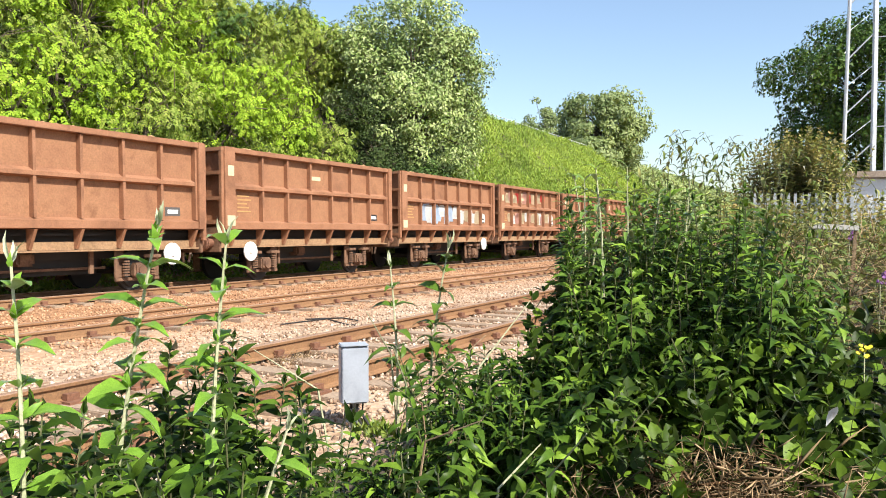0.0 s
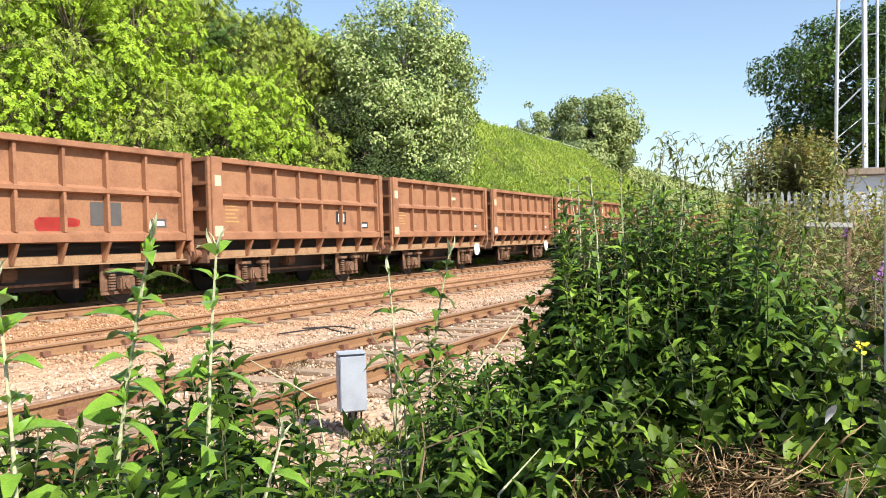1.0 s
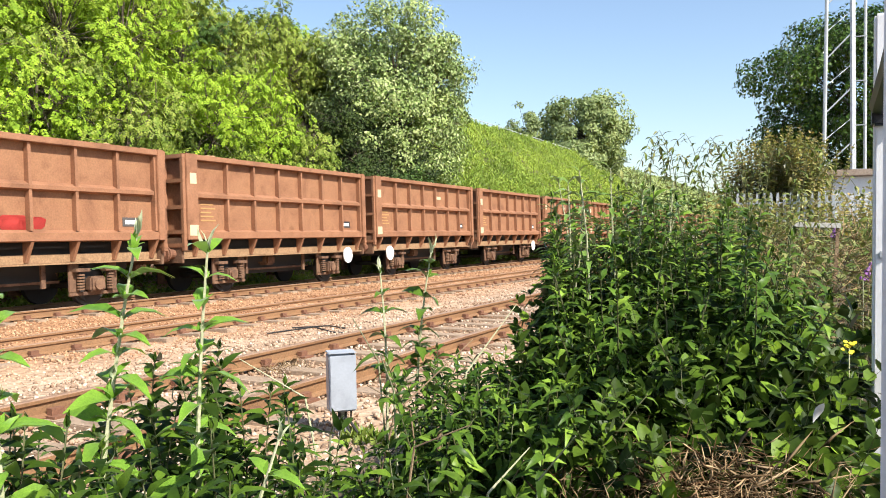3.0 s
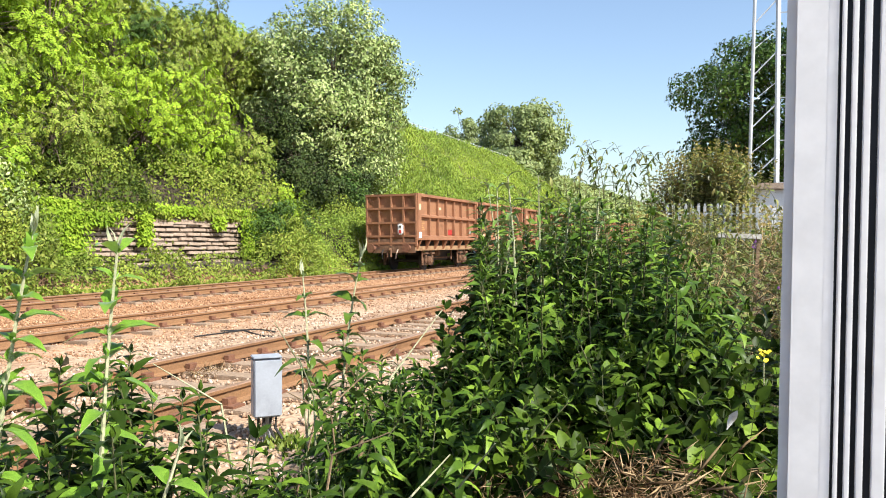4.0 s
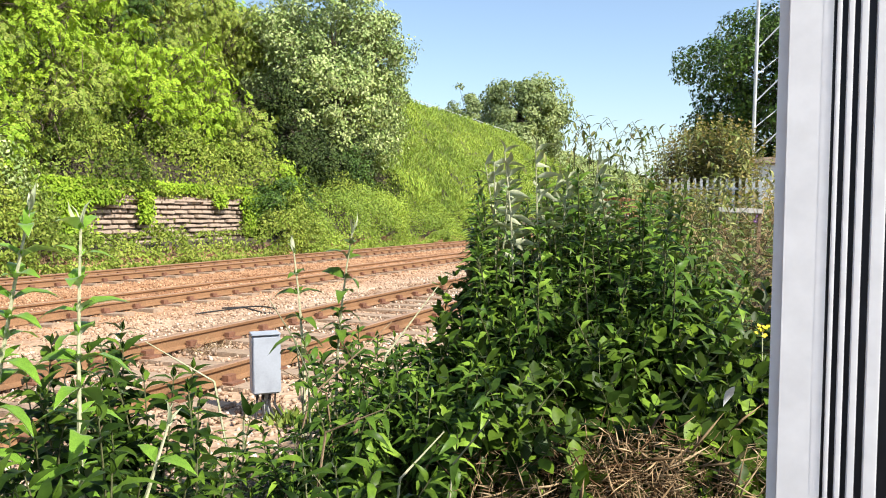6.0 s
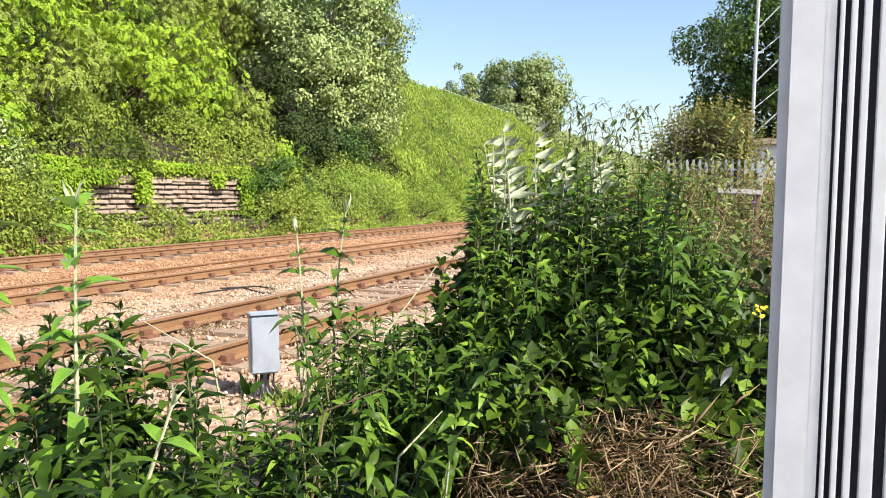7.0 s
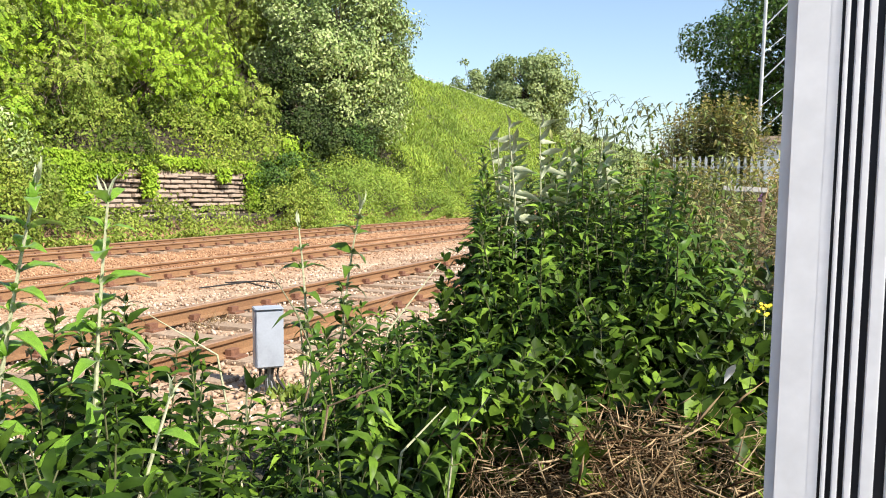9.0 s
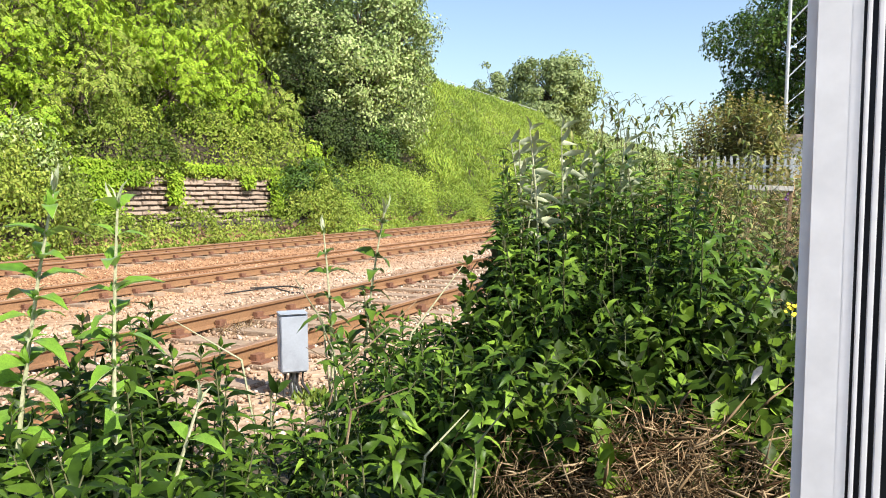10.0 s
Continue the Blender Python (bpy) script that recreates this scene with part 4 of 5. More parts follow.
tree("low_tree", (-18.9, 28.9, 0.5), 2, (-18.9, 28.9, 1.5), (1.15, 1.9, 1.35), 80, 120, 0.14, M_TREE_DARK, "grey-green bush beside the block wall", 33, 0.5, 0.08)
tree("low_tree", (-19.0, 14.6, 0.3), 3, (-18.9, 14.4, 1.7), (1.2, 2.0, 1.7), 80, 120, 0.15, M_TREE, "pale flowering shrub at the foot of the bank", 34, 0.55, 0.08)
for i, (x, y, z, h, r) in enumerate(((-29.5, 12, 10.2, 4.2, 2.9), (-30, 17, 10.4, 4.6, 3.0), (-29, 22, 9.8, 4.0, 2.8), (-29.5, 26.5, 10.2, 3.6, 2.7), (-30, 31, 10.4, 3.4, 2.6), (-29.4, 35.5, 10.2, 3.4, 2.6), (-31, 7, 10.5, 5, 3.2), (-28.4, 39, 9.2, 3.2, 2.4))):
    tree("bank_tree", (x, y, z - 0.6), h, (x, y, z + h * 0.35), (r, r, h * 0.62), 80, 24, 0.46, M_SHRUB if i % 3 else M_VINE, "leafy tree on the crest of the bank", 40 + i, 0.9, 0.14, template=SPRAY, tf=SPRAY_F, hang=0.7)
tree("far_tree", (-30.0, 107, 10.4), 10, (-30.0, 107, 14.9), (5.9, 5.9, 5.7), 150, 130, 0.55, M_TREE_FAR, "rounded green tree, paled as haze, beyond the end of the bank", 51, 1.5, 0.35)
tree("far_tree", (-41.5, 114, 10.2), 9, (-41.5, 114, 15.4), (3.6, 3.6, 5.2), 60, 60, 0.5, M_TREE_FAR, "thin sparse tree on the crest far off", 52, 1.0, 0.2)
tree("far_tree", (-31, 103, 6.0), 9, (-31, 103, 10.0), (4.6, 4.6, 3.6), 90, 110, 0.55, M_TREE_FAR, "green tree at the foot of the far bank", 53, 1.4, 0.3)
tree("dark_tree", (5.6, 66, 0.8), 18, (5.6, 66, 10.2), (10.8, 7.0, 9.0), 460, 190, 0.37, M_TREE_DARK, "large dense dark green tree behind the mast", 54, 1.5, 0.5)
_b = random.Random(23)
TIERS = ((2.9, 1.25, 2.3), (4.6, 1.6, 2.7), (6.6, 1.9, 3.0), (8.8, 2.1, 3.2), (11.2, 2.2, 3.4), (13.2, 2.0, 3.4))
for k, (tier, size, gap) in enumerate(TIERS):
    y = 7.0 + 1.3 * (k % 2)
    while y < 43:
        y += gap * _b.uniform(0.65, 1.15)
        b, r = tier + _b.uniform(-0.7, 0.7), size * _b.uniform(0.7, 1.3)
        kind = _b.random() if fbm(b * 0.15, y * 0.12, 1.5, 2) < 0.1 else 0.5 + 0.5 * _b.random()
        if b < 6 and y > 36.5 or tree_hollow(b, y + 0.4) or (b < 3.6 and WALL_Y0 < y < WALL_Y1 + 1) or (b < 5.4 and y > 30.5):
            continue
        x, h = FOOT_X - b, r * _b.uniform(0.85, 1.35)
        z = ground_height(x, y)
        which = 0 if kind < 0.66 else (1 if kind < 0.94 else 2)
        tree("bank_shrub", (x, y, z - 0.1), h, (x + 0.75, y, z + 0.45 * h + 0.35), (r * 0.8, r, h), int(10 * r * r + 12), 21, 0.335, (M_VINE, M_SHRUB, M_TREE_DARK)[which], ("climber-covered shrub on the bank", "olive-green shrub on the bank", "dark green shrub on the bank")[which], 200 + 40 * k + int(y), 0.55, 0.07, template=SPRAY, tf=SPRAY_F, hang=0.8)

for i, (x, y, r) in enumerate(((-10, 150, 4.5), (-3, 158, 4.0), (4, 150, 4.5), (12, 145, 5.0), (-16, 165, 4.0), (20, 120, 6.0), (28, 90, 6.0))):
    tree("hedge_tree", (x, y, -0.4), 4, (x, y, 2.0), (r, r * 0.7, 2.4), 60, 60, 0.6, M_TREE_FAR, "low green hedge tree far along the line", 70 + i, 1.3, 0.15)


# ---- crest fence, far up on the bank ----
def build_crest_fence():
    f = thing("crest_fence", (-30.3, 60, 10.6), "thin post-and-rail fence on the bank's crest", "fence")
    post = None
    for i in range(14):
        m = pose(0, i * 3.0, 0.0)
        if post is None:
            post = part("post", boxes((-0.05, 0.05, -0.05, 0.05, -0.4, 1.35), bevel=0.01), M_GALV, f).data
        else:
            sub("post", post, f, m)
    for z in (0.75, 1.3):
        part("rail", boxes((-0.02, 0.02, 0, 39, z - 0.03, z + 0.03)), M_GALV, f)


build_crest_fence()


# ---- plants near the camera ----
def stem_points(base, tip, bend, n=7):
    b, t = np.array(base, float), np.array(tip, float)
    k = np.linspace(0, 1, n)[:, None]
    return b + (t - b) * k + np.array(bend) * (4 * k * (1 - k))


def stem_leaves(rng, pts, start, step, size, droop=0.3, taper=0.55, tip=0.34, axil=0):
    """Opposite pairs of leaves up a stem, each pair turned from the last."""
    seg = np.diff(pts, axis=0)
    ln = np.linalg.norm(seg, axis=1)
    cum = np.r_[0, np.cumsum(ln)]
    at, al, no, sz = [], [], [], []
    pos, k = start * cum[-1], 0
    turn = rng.uniform(0, math.pi)
    while pos < cum[-1]:
        i = min(len(seg) - 1, int(np.searchsorted(cum, pos, "right")) - 1)
        d = seg[i] / ln[i]
        p = pts[i] + d * (pos - cum[i])
        side = np.cross(d, (math.cos(turn), math.sin(turn), 0.1))
        side /= np.linalg.norm(side)
        f = pos / cum[-1]
        for s in (-1, 1):
            a = s * side + d * (0.1 + 0.75 * f**3) + np.array([0, 0, -droop * (1.15 - f)]) + rng.normal(0, 0.16, 3)
            at.append(p)
            al.append(a)
            no.append(d * 0.5 + s * side * droop * 0.6 + np.array([0.1, -0.12, 0.8]) + rng.normal(0, 0.28, 3))
            sz.append(size * (1 - taper * abs(f - 0.45) * 1.3) * rng.uniform(0.75, 1.2))
        for _ in range(axil):
            a = rng.uniform(0, 6.3)
            at.append(p)
            al.append(d * 0.9 + 0.6 * np.array([math.cos(a), math.sin(a), 0]) + rng.normal(0, 0.2, 3))
            no.append(np.array([0.1, -0.1, 0.8]) + rng.normal(0, 0.4, 3))
            sz.append(size * rng.uniform(0.25, 0.5) * (1.1 - 0.4 * f))
        turn += 1.45 + rng.uniform(-0.3, 0.3)
        pos += step * rng.uniform(0.8, 1.25)
        k += 1
    d = seg[-1] / ln[-1]
    for k in range(5 if tip > 0.3 else 3):
        side = np.array([math.cos(turn + 1.26 * k), math.sin(turn + 1.26 * k), 0.1])
        at.append(pts[-1] - d * 0.004 * k)
        al.append(d + side * (0.10 + 0.10 * k))
        no.append(side + d * 0.3)
        sz.append(size * (tip + 0.06 * k))
    return at, al, no, sz


def leafy_bush(name, stems, label, category, seed, step, size, material, parts=0, start=0.3, droop=0.3, radius=0.006, under=None, template=LANCE, tf=LANCE_F, stem=None):
    """A bush of leafy stems: bark stems, a mass of leaves, and single leaves as parts."""
    rng = np.random.default_rng(seed)
    base = np.mean([s[0] for s in stems], 0)
    t = thing(name, tuple(base), label, category)
    at, al, no, sz = [], [], [], []
    singly = len(stems) <= 140
    bm = bmesh.new()
    for s in stems:
        p = s - base
        tube(bm, [tuple(q) for q in p], list(np.linspace(radius, radius * 0.35, len(p))), 5)
        if singly:
            part("stem", bm, stem or M_GREENSTEM, t)
            bm = bmesh.new()
        for dst, src in zip((at, al, no, sz), stem_leaves(rng, p, start, step, size, droop, tip=0.14 if name == "buddleia_sprig" else 0.22, axil=3 if name == "buddleia_sprig" else 0)):
            dst.extend(src)
    if singly:
        bm.free()
    else:
        tagged(part("stem_tangle", bm, stem or M_GREENSTEM, t), kind="stuff")
    at, al, no, sz = (np.array(a) for a in (at, al, no, sz))
    order = rng.permutation(len(at))
    single, rest = order[:parts], order[parts:]
    if len(rest):
        v, f = place_leaves(template, tf, at[rest], al[rest], no[rest], sz[rest])
        leaves = new("foliage", array_mesh("foliage", v, f, [material]))
        leaves.parent = t
        tagged(leaves, kind="stuff")
    if parts:
        me = array_mesh("leaf", np.array(template), np.array(tf), [material])
        for i in single:
            y = Vector(al[i]).normalized()
            x = y.cross(Vector(no[i])).normalized()
            z = x.cross(y)
            m = Matrix((x, y, z)).transposed().to_4x4()
            sub("leaf", me, t, Matrix.Translation(at[i]) @ m @ Matrix.Scale(sz[i], 4))
    if under is not None:
        pick = order[: int(len(order) * (1.0 if name == "buddleia_shoot" else 0.5))]
        nrm = unit(no[pick])
        v, f = place_leaves(template, tf, at[pick] - 0.0025 * nrm, al[pick], no[pick], sz[pick] * 0.98)
        pale = new("pale_foliage", array_mesh("pale_foliage", v, f[:, ::-1], [under]))
        pale.parent = t
        tagged(pale, "pale downy undersides of leaves", kind="stuff")
    return t


def region_stems(seed, n, xr, yr, top, zr=0.25, lean=0.25, centre=None, out=0.0, limit=9.0):
    rng = np.random.default_rng(seed)
    stems = []
    for _ in range(n):
        x, y = rng.uniform(*xr), rng.uniform(*yr)
        z0 = ground_height(x, y) - 0.03
        h = top(x, y) - zr * rng.uniform(0, 1) ** 1.3
        if h < z0 + 0.1:
            continue
        tx, ty = x + rng.normal(0, lean * 0.5), y + rng.normal(0, lean * 0.5)
        if centre:
            tx, ty = tx + out * (x - centre[0]), ty + out * (y - centre[1])
        if -x > limit * y:
            continue
        tx = max(tx, -limit * ty)
        stems.append(stem_points((x, y, z0), (tx, ty, h), rng.normal(0, 0.05, 3) * (1, 1, 0.3)))
    return stems


def arching_stems(seed, n, xr, yr):
    """Thin shoots that rise and bow over at the tip."""
    rng = np.random.default_rng(seed)
    stems = []
    for _ in range(n):
        x, y, top = rng.uniform(*xr), rng.uniform(*yr), rng.uniform(1.35, 2.0)
        a, reach = rng.uniform(0, 6.3), rng.uniform(0.15, 0.55)
        k = np.linspace(0, 1, 9)
        z = ground_height(x, y) + (top - ground_height(x, y)) * np.sin(k * 2.05)
        stems.append(np.stack([x + reach * math.cos(a) * k**2.2, y + 0.6 * reach * math.sin(a) * k**2.2, z], 1) + rng.normal(0, 0.008, (9, 3)))
    return stems


def bush_top(x, y):
    """Outline of the large bush."""
    e = 0.8 * ((x + 0.95) / 0.72) ** 4 + ((y - 4.5) / 1.0) ** 2
    return -0.2 + 1.80 * max(0, 1 - 0.42 * e) if e < 1.6 else -0.3


def young_top(x, y):
    return (0.76 if -x < 0.53 * y else 0.34) + 0.12 * fbm(x * 2, y * 2)


def front_top(x, y):
    k = min(1, max(0, (-x / y - 0.66) / 0.35))
    gap = max(0, 1 - abs(-x / y - 0.69) / 0.11)
    return 0.63 + 0.20 * k - 0.27 * gap + 0.14 * fbm(x * 2, y * 2)


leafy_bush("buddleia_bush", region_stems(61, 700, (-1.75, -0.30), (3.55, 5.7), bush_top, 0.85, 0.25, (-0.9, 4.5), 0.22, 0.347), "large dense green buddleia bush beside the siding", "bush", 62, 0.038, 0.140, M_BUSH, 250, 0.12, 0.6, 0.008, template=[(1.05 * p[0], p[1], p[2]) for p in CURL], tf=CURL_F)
def shoot_leaf_mesh():
    """A two-sided leaf: green above, pale and downy below."""
    top = [(0.82 * p[0], p[1], p[2]) for p in CURL]
    low = [(p[0], p[1], p[2] - 0.012) for p in top]
    k = len(top)
    f = np.array(CURL_F + [tuple(i + k for i in q[::-1]) for q in CURL_F])
    return array_mesh("leaf", np.array(top + low), f, [M_SHOOT, M_UNDER], np.repeat([0, 1], len(CURL_F)))


def leaf_turn(along, normal):
    y = Vector(along).normalized()
    x = y.cross(Vector(normal)).normalized()
    return Matrix((x, y, x.cross(y))).transposed().to_quaternion()


SHOOT_LEAVES = []


def build_shoots():
    """Young shoots on top of the bush, whose leaves the wind turns over."""
    g = np.random.default_rng(63)
    me = shoot_leaf_mesh()
    for i in range(10):
        cx, cy = -1.40 + 0.062 * i + g.uniform(-0.02, 0.02), 4.05 + g.uniform(-0.2, 0.25)
        foot, tip = Vector((cx, cy, 1.0)), Vector((cx + g.normal(0.03, 0.05), cy + g.normal(0, 0.05), 1.68 - 0.28 * g.uniform(0, 1)))
        t = thing("buddleia_shoot", foot, "young buddleia shoot with pale leaf undersides on the bush", "bush", "shoots on the bush")
        bm = bmesh.new()
        mid = (tip - foot) * 0.5 + Vector((g.normal(0, 0.02), g.normal(0, 0.02), 0))
        tube(bm, [(0, 0, 0), tuple(mid), tuple(tip - foot)], [0.006, 0.005, 0.003], 5)
        part("stem", bm, M_STEM, t)
        turn = g.uniform(0, 3)
        for n in range(8):
            u = 0.30 + 0.69 * n / 7
            at = mid * (u / 0.5) if u < 0.5 else mid.lerp(tip - foot, (u - 0.5) / 0.5)
            for side in (0, math.pi):
                c, s = math.cos(turn + side), math.sin(turn + side)
                rest = leaf_turn((c, s, -0.15 + 0.9 * u**3 + g.normal(0, 0.15)), (g.normal(0, 0.25) - 0.3 * c, g.normal(0, 0.25) - 0.3 * s, 1))
                blown = leaf_turn((0.75 + g.normal(0, 0.3), 0.3 + g.normal(0, 0.25), 0.5 + g.normal(0, 0.35)), (-0.35 + g.normal(0, 0.2), 0.85, -0.35 + g.normal(0, 0.2)))
                leaf = sub("leaf", me, t)
                leaf.scale = [0.15 * (1.1 - 0.45 * u) * g.uniform(0.8, 1.15)] * 3
                SHOOT_LEAVES.append((leaf, at, rest, blown, 1.0 if g.random() < 0.35 + 0.55 * u else 0.25))
            turn += 1.5 + g.uniform(-0.2, 0.2)


build_shoots()
THIN = leafy_bush("tall_thin_shoots", arching_stems(65, 40, (-1.25, -0.25), (4.8, 5.8)), "thin arching leafy shoots rising above the bush", "bush", 66, 0.05, 0.085, M_HEDGE, 80, 0.4, 0.5, 0.0035, template=CURL, tf=CURL_F)
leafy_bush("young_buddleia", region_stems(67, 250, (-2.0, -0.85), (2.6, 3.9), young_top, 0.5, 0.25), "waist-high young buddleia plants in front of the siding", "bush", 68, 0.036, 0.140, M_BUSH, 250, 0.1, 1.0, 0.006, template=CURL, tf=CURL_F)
leafy_bush("nearby_buddleia", region_stems(69, 190, (-2.35, -0.95), (0.95, 2.35), front_top, 0.4, 0.25), "leafy green buddleia growth close to the path", "bush", 70, 0.034, 0.135, M_BUSH_NEAR_SHADED, 250, 0.1, 0.8, 0.006, template=[(1.1 * p[0], p[1], p[2]) for p in CURL], tf=CURL_F)
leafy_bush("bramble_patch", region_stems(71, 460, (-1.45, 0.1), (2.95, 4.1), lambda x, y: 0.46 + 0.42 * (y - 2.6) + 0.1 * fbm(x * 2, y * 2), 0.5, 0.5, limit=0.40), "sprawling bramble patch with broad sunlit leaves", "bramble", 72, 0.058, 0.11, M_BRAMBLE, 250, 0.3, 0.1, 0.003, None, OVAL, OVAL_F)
leafy_bush("hedge_growth", region_stems(73, 400, (-1.7, 1.6), (5.6, 13.5), lambda x, y: 1.25 + 0.03 * (y - 6) + 0.3 * fbm(x, y), 0.6, 0.5, limit=0.28), "mixed weeds and brambles behind the bush", "undergrowth", 74, 0.10, 0.12, M_HEDGE, 0, 0.3, 0.3, 0.006, None, OVAL, OVAL_F)
leafy_bush("fence_growth", region_stems(75, 440, (-2.4, 2.4), (16, 20.6), lambda x, y: (1.75 if x > 0.9 else 2.05) + 0.3 * fbm(x, y), 0.8, 0.5), "straggling weeds along the fence", "undergrowth", 76, 0.11, 0.14, M_OLIVE, 0, 0.3, 0.3, 0.008, None, OVAL, OVAL_F)

leafy_bush("olive_bush", region_stems(77, 420, (-2.5, -0.2), (21.8, 23.2), lambda x, y: 3.8 - 0.5 * (x + 1.3) ** 2 + 0.4 * fbm(x * 1.5, y), 1.0, 0.6), "tall straggling olive-brown bush behind the fence", "bush", 78, 0.095, 0.14, M_OLIVE, 0, 0.35, 0.3, 0.008, None, OVAL, OVAL_F)
SPRIGS = []
for i, (b, t, bend, size, step) in enumerate((
    ((-1.86, 1.42, 0.2), (-1.75, 1.50, 1.33), (-0.03, 0, 0), 0.16, 0.065),
    ((-1.66, 1.62, 0.2), (-1.65, 1.66, 1.29), (-0.02, 0, 0), 0.155, 0.075),
    ((-2.04, 3.34, 0.2), (-2.08, 3.35, 1.14), (0.02, 0, 0), 0.17, 0.11),
    ((-1.92, 3.44, 0.2), (-1.83, 3.47, 1.24), (-0.03, 0, 0), 0.18, 0.09),
    ((-1.79, 1.12, 0.2), (-1.83, 1.10, 1.24), (0.03, 0, 0), 0.15, 0.085),
    ((-1.52, 1.50, 0.2), (-1.42, 1.66, 0.78), (0.0, 0, 0), 0.15, 0.10),
)):
    s = stem_points(b, t, bend)
    sp = leafy_bush("buddleia_sprig", [s], "tall young buddleia sprig with pale stem", "plant", 80 + i, step * 0.95, size * 0.95, M_BUSH_BRIGHT if i not in (2, 3) else M_BUSH, 60, 0.35, 0.3, 0.010, M_UNDER, stem=M_STEM, template=[(1.3 * p[0], p[1], p[2]) for p in CURL], tf=CURL_F)
    r = np.random.default_rng(180 + i)
    for k in range(4):
        d = unit(np.array([s[-1] - s[-2] + r.normal(0, 0.05, 3)]))
        v, f = place_leaves([(p[0] * 0.5, p[1], p[2]) for p in LANCE], LANCE_F, np.array([s[-1] - np.array(b)]), d, random_dirs(r, 1), np.array([size * r.uniform(0.35, 0.6)]))
        bud = new("bud", array_mesh("bud", v, f, [M_UNDER]))
        bud.parent = sp
        bud.matrix_basis = Matrix.Translation(Vector(b) - sp.location)
        tagged(bud, "pale downy folded leaf bud")
    tagged(sp, group="buddleia sprigs")
    SPRIGS.append(sp)


def build_dry():
    rng = np.random.default_rng(91)
    for name, xr, yr, n, lab in (("dead_bracken", (-1.5, 0.05), (2.05, 2.95), 9500, "tangle of dead brown bracken and dry stalks"), ("dry_stalks", (-0.9, 0.5), (4.6, 8.5), 2200, "dry brown stalks among the weeds")):
        x, y = rng.uniform(*xr, n), rng.uniform(*yr, n)
        if name == "dead_bracken":
            x = np.maximum(x, -0.36 * y * rng.uniform(0.2, 1.0, n))
        if name == "dead_bracken":
            z = 0.18 + 0.42 * (y - 2.1) + rng.uniform(-0.3, 0.06, n)
        else:
            z = rng.uniform(0, 1, n) ** 0.7 * 0.95 + 0.35
        d = unit(rng.normal(size=(n, 3)) * (1, 1, 0.75 if name == "dead_bracken" else 1.3))
        stick = [(0.010, 0, 0), (0.013, 0.5, 0.05), (0.0, 1, 0), (-0.013, 0.5, 0.05), (0, 0.5, 0.03)]
        sf = [(0, 1, 4), (1, 2, 4), (2, 3, 4), (3, 0, 4), (0, 3, 1), (3, 2, 1)]
        long = rng.uniform(0, 1, n) < (0.06 if name == "dead_bracken" else 0.7)
        stick = [(2.2 * p[0], p[1], p[2]) for p in stick] if name == "dead_bracken" else stick
        v, f = place_leaves(stick, sf, np.stack([x, y, z], 1), d, random_dirs(rng, n), np.where(long, rng.uniform(0.12, 0.26, n), rng.uniform(0.04, 0.12, n)))
        tagged(new(name, array_mesh(name, v, f, [M_DRY])), lab, "undergrowth", "", "stuff")


build_dry()


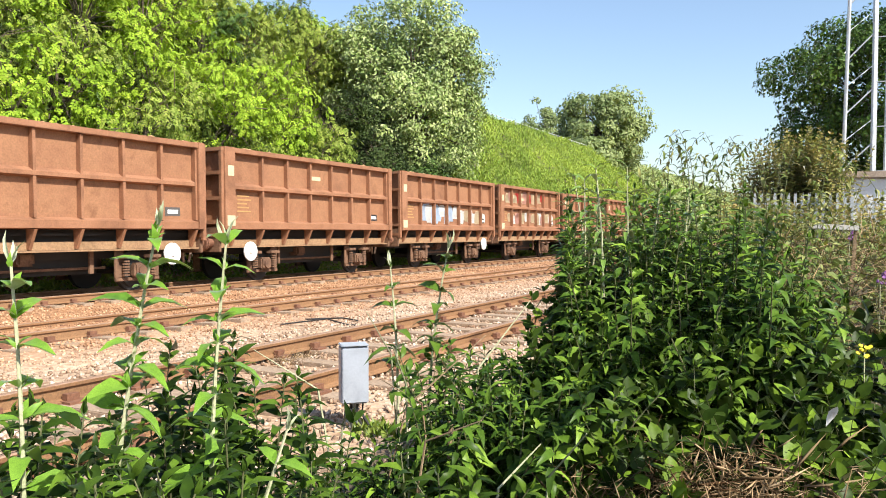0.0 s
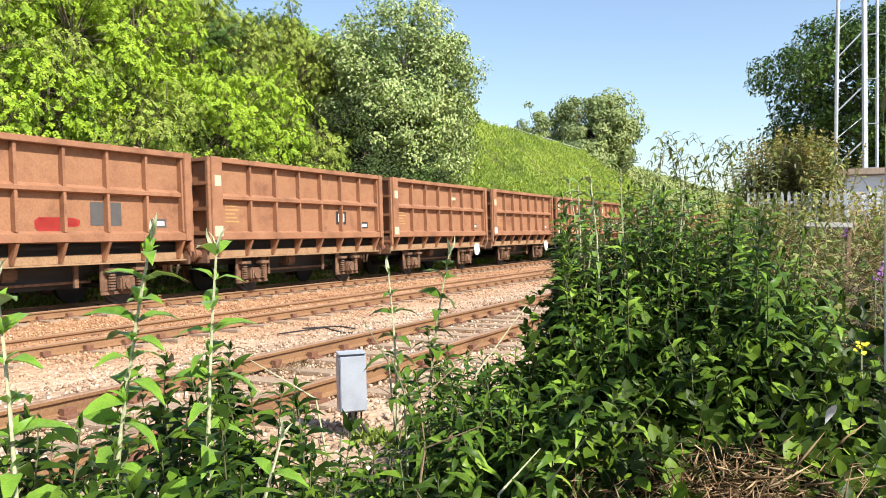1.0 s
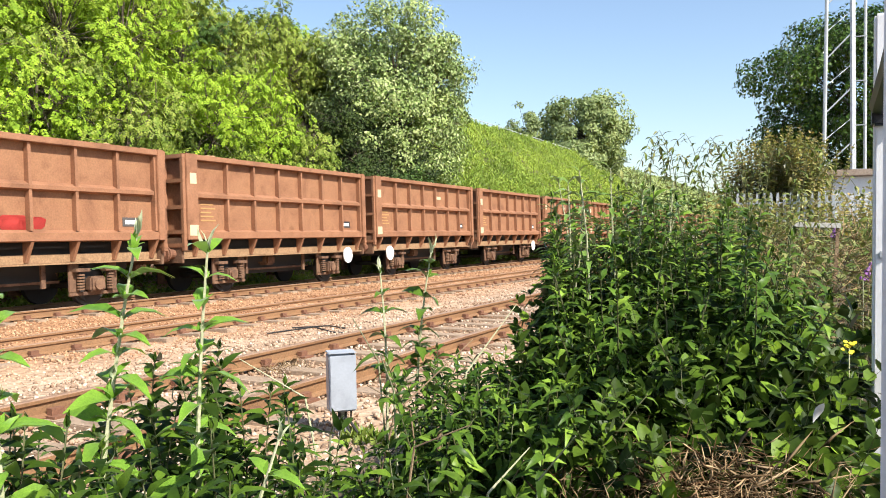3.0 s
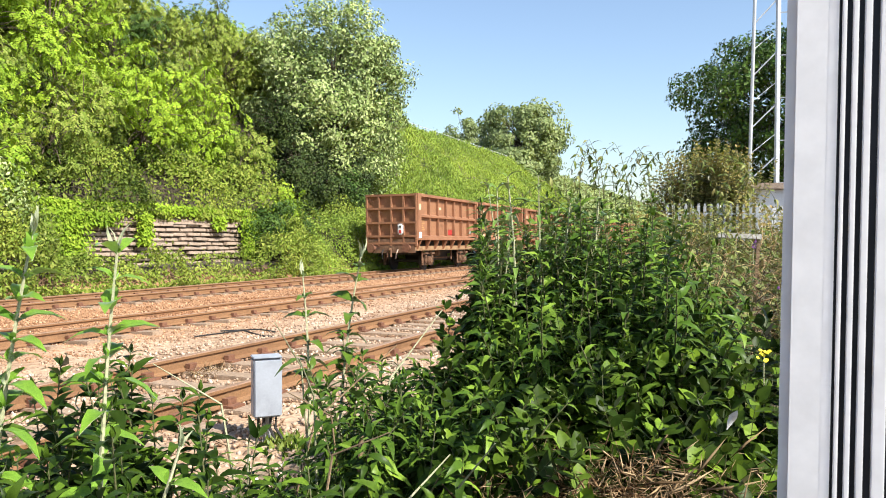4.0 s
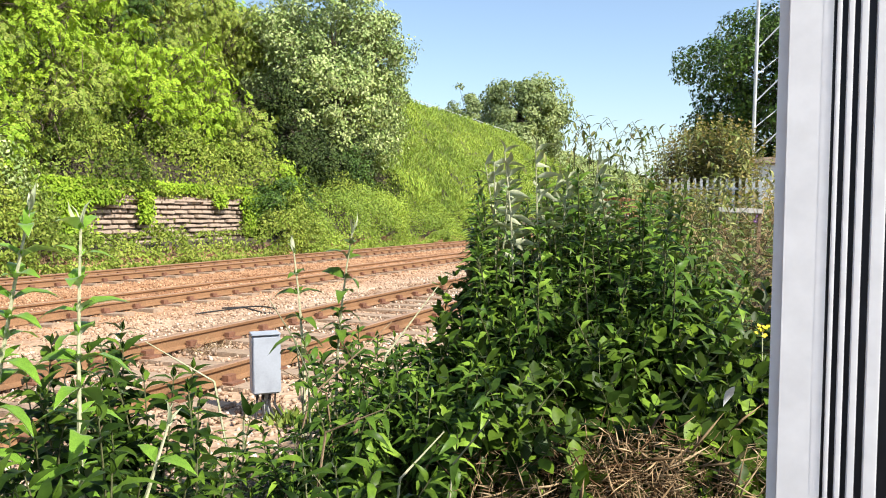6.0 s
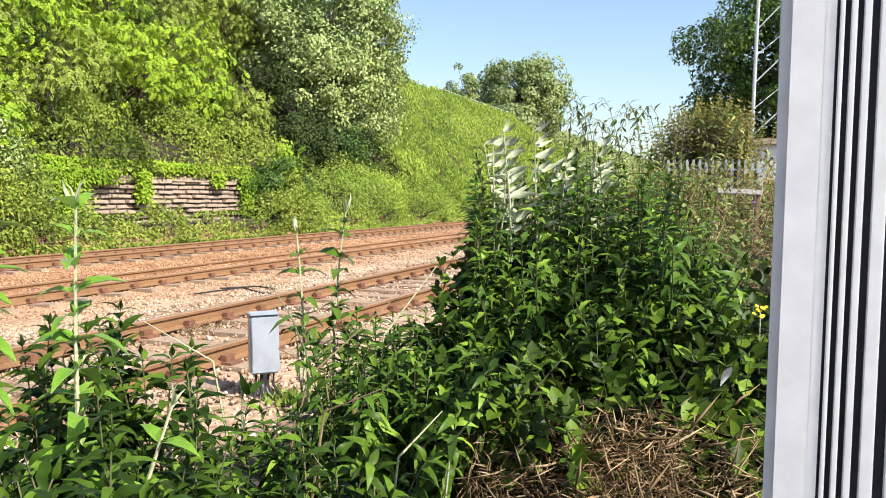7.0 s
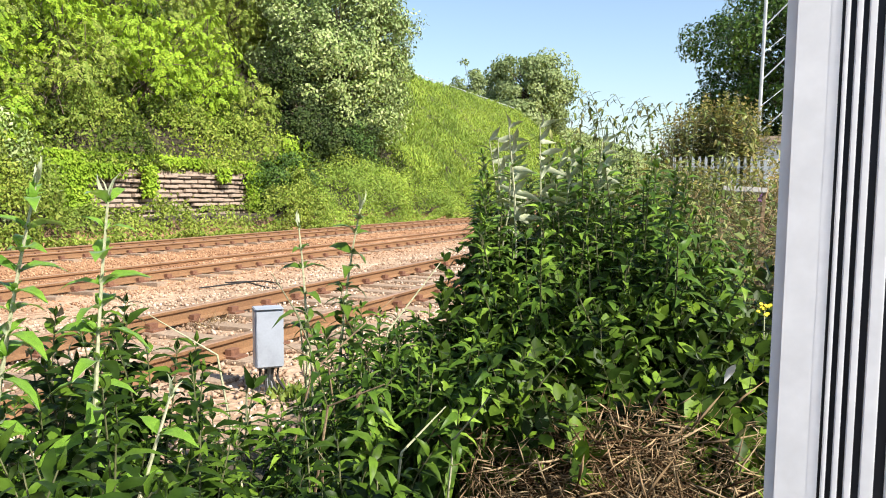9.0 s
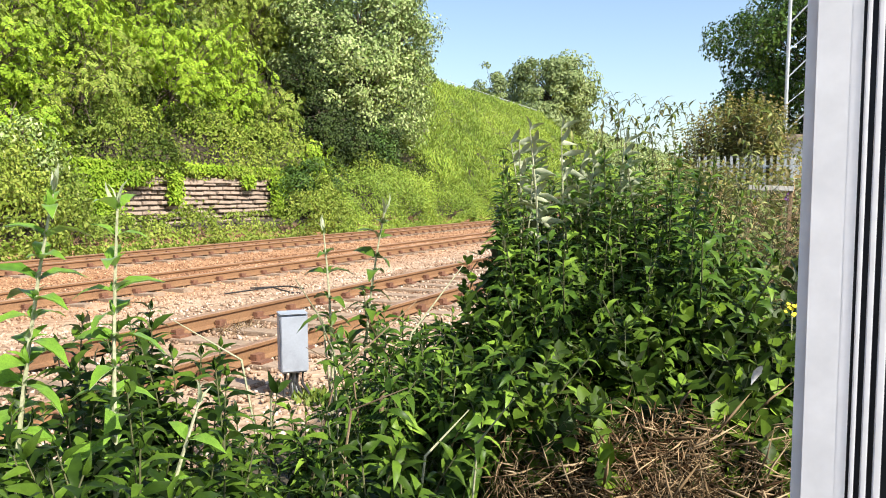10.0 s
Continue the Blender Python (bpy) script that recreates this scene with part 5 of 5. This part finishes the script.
def build_small():
    f = thing("butterfly_leaf", (-0.065, 2.79, 0.75), "single pale dead leaf caught among the brambles", "leaf")
    me = array_mesh("blade", np.array(LANCE), np.array(LANCE_F), [M_WHITE])
    sub("blade", me, f, pose(0, 0, 0.03, -60, 20, 15) @ Matrix.Scale(0.085, 4))
    rng = random.Random(5)
    y = thing("ragwort_flower", (0.02, 3.6, 0.86), "yellow ragwort flower head", "flower")
    for k in range(9):
        bm = bmesh.new()
        disc(bm, (rng.uniform(-0.024, 0.024), rng.uniform(-0.02, 0.02), rng.uniform(-0.02, 0.025)), (rng.uniform(-0.4, 0.4), -0.6, 1), 0.009, 0.004, 8)
        part("floret", bm, M_YPETAL, y)
    bm = bmesh.new()
    tube(bm, [(0, 0, -1.0), (0.01, 0, -0.5), (0, 0, 0)], [0.005, 0.004, 0.003], 5)
    part("stem", bm, M_STEM, y)
    for px, py, pz in ((-0.05, 8.5, 1.28), (0.15, 6.2, 1.0)):
        p = thing("buddleia_flower", (px, py, pz), "purple buddleia flower spike", "flower", "purple flower spikes")
        for k in range(26):
            bm = bmesh.new()
            a = rng.uniform(0, 6.3)
            u = k / 26
            disc(bm, (0.03 * (1 - u) * math.cos(a) + 0.05 * u, 0.03 * (1 - u) * math.sin(a), 0.12 * u), (math.cos(a), math.sin(a), 0.4), 0.012, 0.008, 6)
            part("floret", bm, M_PETAL, p)
        bm = bmesh.new()
        tube(bm, [(0, 0, -1.0), (0.0, 0, 0), (0.05, 0, 0.12)], [0.006, 0.004, 0.002], 5)
        part("stem", bm, M_STEM, p)
    bm = bmesh.new()
    tube(bm, [(-1.54, 2.91, -0.25), (-1.545, 2.91, 0.1), (-1.53, 2.91, 0.52)], [0.012, 0.011, 0.01], 7)
    tagged(part("bare_twig", bm, M_TWIG), "bare brown broken stalk among the leaves", "twig")
    for k in range(16):
        x, y = -rng.uniform(0.38, 0.72) * (2.2 + 0.08 * k), 2.2 + 0.08 * k
        a, ln, up = rng.uniform(0, 6.3), rng.uniform(0.25, 0.6), rng.uniform(0.15, 0.5)
        bm = bmesh.new()
        z = 0.35 + 0.12 * (k % 4)
        tube(bm, [(x, y, z - 0.6), (x + 0.3 * ln * math.cos(a), y + 0.3 * ln * math.sin(a), z), (x + ln * math.cos(a), y + ln * math.sin(a), z + up * 0.6)], [0.005, 0.0045, 0.002], 5)
        tagged(part("dry_stalk", bm, M_STEM if k % 2 else M_TWIG), "thin dry pale stalk sticking out of the plants", "stalk", "dry stalks")
    tuft = np.random.default_rng(8)
    n = 150
    p = np.stack([tuft.normal(-3.14, 0.09, n), tuft.normal(5.0, 0.10, n), np.full(n, -0.22)], 1)
    d = unit(np.stack([tuft.normal(0, 0.6, n), tuft.normal(0, 0.6, n), np.full(n, 0.9)], 1))
    v, f = place_leaves(RHOMB, RHOMB_F, p, d, random_dirs(tuft, n), tuft.uniform(0.05, 0.13, n))
    tagged(new("weed_tuft", array_mesh("weed_tuft", v, f, [M_SHRUB])), "yellow-green weeds round the foot of the cabinet", "weed", "", "stuff")
    # dead tuft between the siding's rails
    r = np.random.default_rng(6)
    n = 260
    p = np.stack([r.normal(-5.55, 0.10, n), r.normal(7.1, 0.16, n), np.full(n, -0.2)], 1)
    d = unit(np.stack([r.normal(0, 0.9, n), r.normal(0, 0.9, n), np.full(n, 0.6)], 1))
    v, f = place_leaves([(0.03, 0, 0), (0, 1, 0), (-0.03, 0, 0), (0, 0.3, 0.03)], [(0, 1, 3), (3, 1, 2)], p, d, random_dirs(r, n), r.uniform(0.08, 0.2, n))
    tagged(new("dead_tuft", array_mesh("dead_tuft", v, f, [M_DRY])), "dead brown weed tuft between the rails", "weed", "", "stuff")
    for pts in ([(-6.55, 10.2, -0.2), (-6.9, 10.1, -0.18), (-7.6, 10.6, -0.19), (-8.3, 10.3, -0.3)], [(-7.0, 10.6, -0.18), (-7.7, 11.2, -0.24), (-8.4, 11.1, -0.3)]):
        bm = bmesh.new()
        tube(bm, pts, [0.013] * len(pts), 7)
        tagged(part("loose_cable", bm, M_CABLE), "black cable lying loose on the ballast", "cable", "loose cables")


build_small()


# ---- ballast stones ----
def build_ballast():
    rng = np.random.default_rng(17)
    n = 62000
    y = 1.5 + 38 * rng.uniform(0, 1, n) ** 1.6
    x = rng.uniform(-16.9, -2.7, n)
    z = np.array([ground_height(a, b) for a, b in zip(x, y)])
    for cx, cz, _, _ in LINES:
        near = np.abs(x - cx) < 1.7
        z = np.where(near, np.maximum(z, cz - 0.185), z)
    oct_v = [(0.9, 0.1, 0), (-0.1, 0.8, 0.1), (-1, 0, 0), (0.1, -0.9, -0.1), (0.1, 0.1, 0.7), (0, 0, -0.6)]
    oct_f = [(0, 1, 4), (1, 2, 4), (2, 3, 4), (3, 0, 4), (1, 0, 5), (2, 1, 5), (3, 2, 5), (0, 3, 5)]
    v, f = place_leaves(oct_v, oct_f, np.stack([x, y, z + 0.005], 1), random_dirs(rng, n), random_dirs(rng, n), rng.uniform(0.014, 0.037, n))
    tagged(new("ballast", array_mesh("ballast", v, f, [M_STONE])), "pale crushed stone ballast between and beside the rails", "ballast", "", "stuff")


build_ballast()

# ---- sleepers and chairs ----
for ob, (cx, cz, lean, _) in zip(LINE_THINGS, LINES):
    for k in range(62):
        y = 0.3 + k * 0.68
        sub("sleeper", SLEEPER_ME.data, ob, pose(0, y, 0))
        for s in (-1, 1):
            sub("rail_chair", CHAIR_ME.data, ob, pose(0.7525 * s, y, 0))
bpy.data.objects.remove(SLEEPER_ME)
bpy.data.objects.remove(CHAIR_ME)


# ---- what moves ----
def motions():
    times = [0, 0.1, 0.2, 0.5, 1, 2, 3, 3.5, 4, 4.5, 5, 6, 7, 8, 9, 9.5, 9.8, 9.9, 10]
    cx, cz = LINES[2][0], LINES[2][1]
    for i, w in enumerate(WAGONS):
        walk(w, [(t, pose(cx, REAR_AT + SPEED * (t - 3.5) + (0.5 if t == 4 else 0) + PITCH * i, cz, 0, -1.5, 0)) for t in times])
    for i, s in enumerate(SPRIGS):
        p = s.location.copy()
        rows = []
        for k in range(21):
            t = k * 0.5
            gust = 2.2 if 5.5 < t < 8.5 else 1.0
            rows.append((t, pose(*p, gust * 0.9 * math.sin(1.9 * t + i), gust * (1.0 * math.sin(1.5 * t + 2 * i) - 0.8 * (gust > 1)), 0)))
        walk(s, rows)
    lean = ((0, 0.2), (1, -0.2), (2, 0.3), (3, -0.1), (4, 0.1), (5, -0.4), (5.6, -1.2), (6.2, -1.6), (6.8, -2.4), (7.5, -2.2), (8.2, -2.0), (8.8, -1.2), (9.4, -0.9), (10, -1.0))
    p = THIN.location.copy()
    walk(THIN, [(t, pose(*p, 0.3 * math.sin(2 * t), 0.7 * a, 0)) for t, a in lean])
    gust = ((0, 0), (4.4, 0.02), (5.0, 0.12), (5.5, 0.32), (6.0, 0.55), (6.5, 0.8), (7.0, 1), (7.5, 0.96), (8.1, 1), (8.6, 0.8), (9.1, 0.62), (9.6, 0.55), (10, 0.6))
    for leaf, at, rest, blown, share in SHOOT_LEAVES:
        walk(leaf, [(t, Matrix.Translation(at) @ rest.slerp(blown, share * k).to_matrix().to_4x4()) for t, k in gust])


motions()
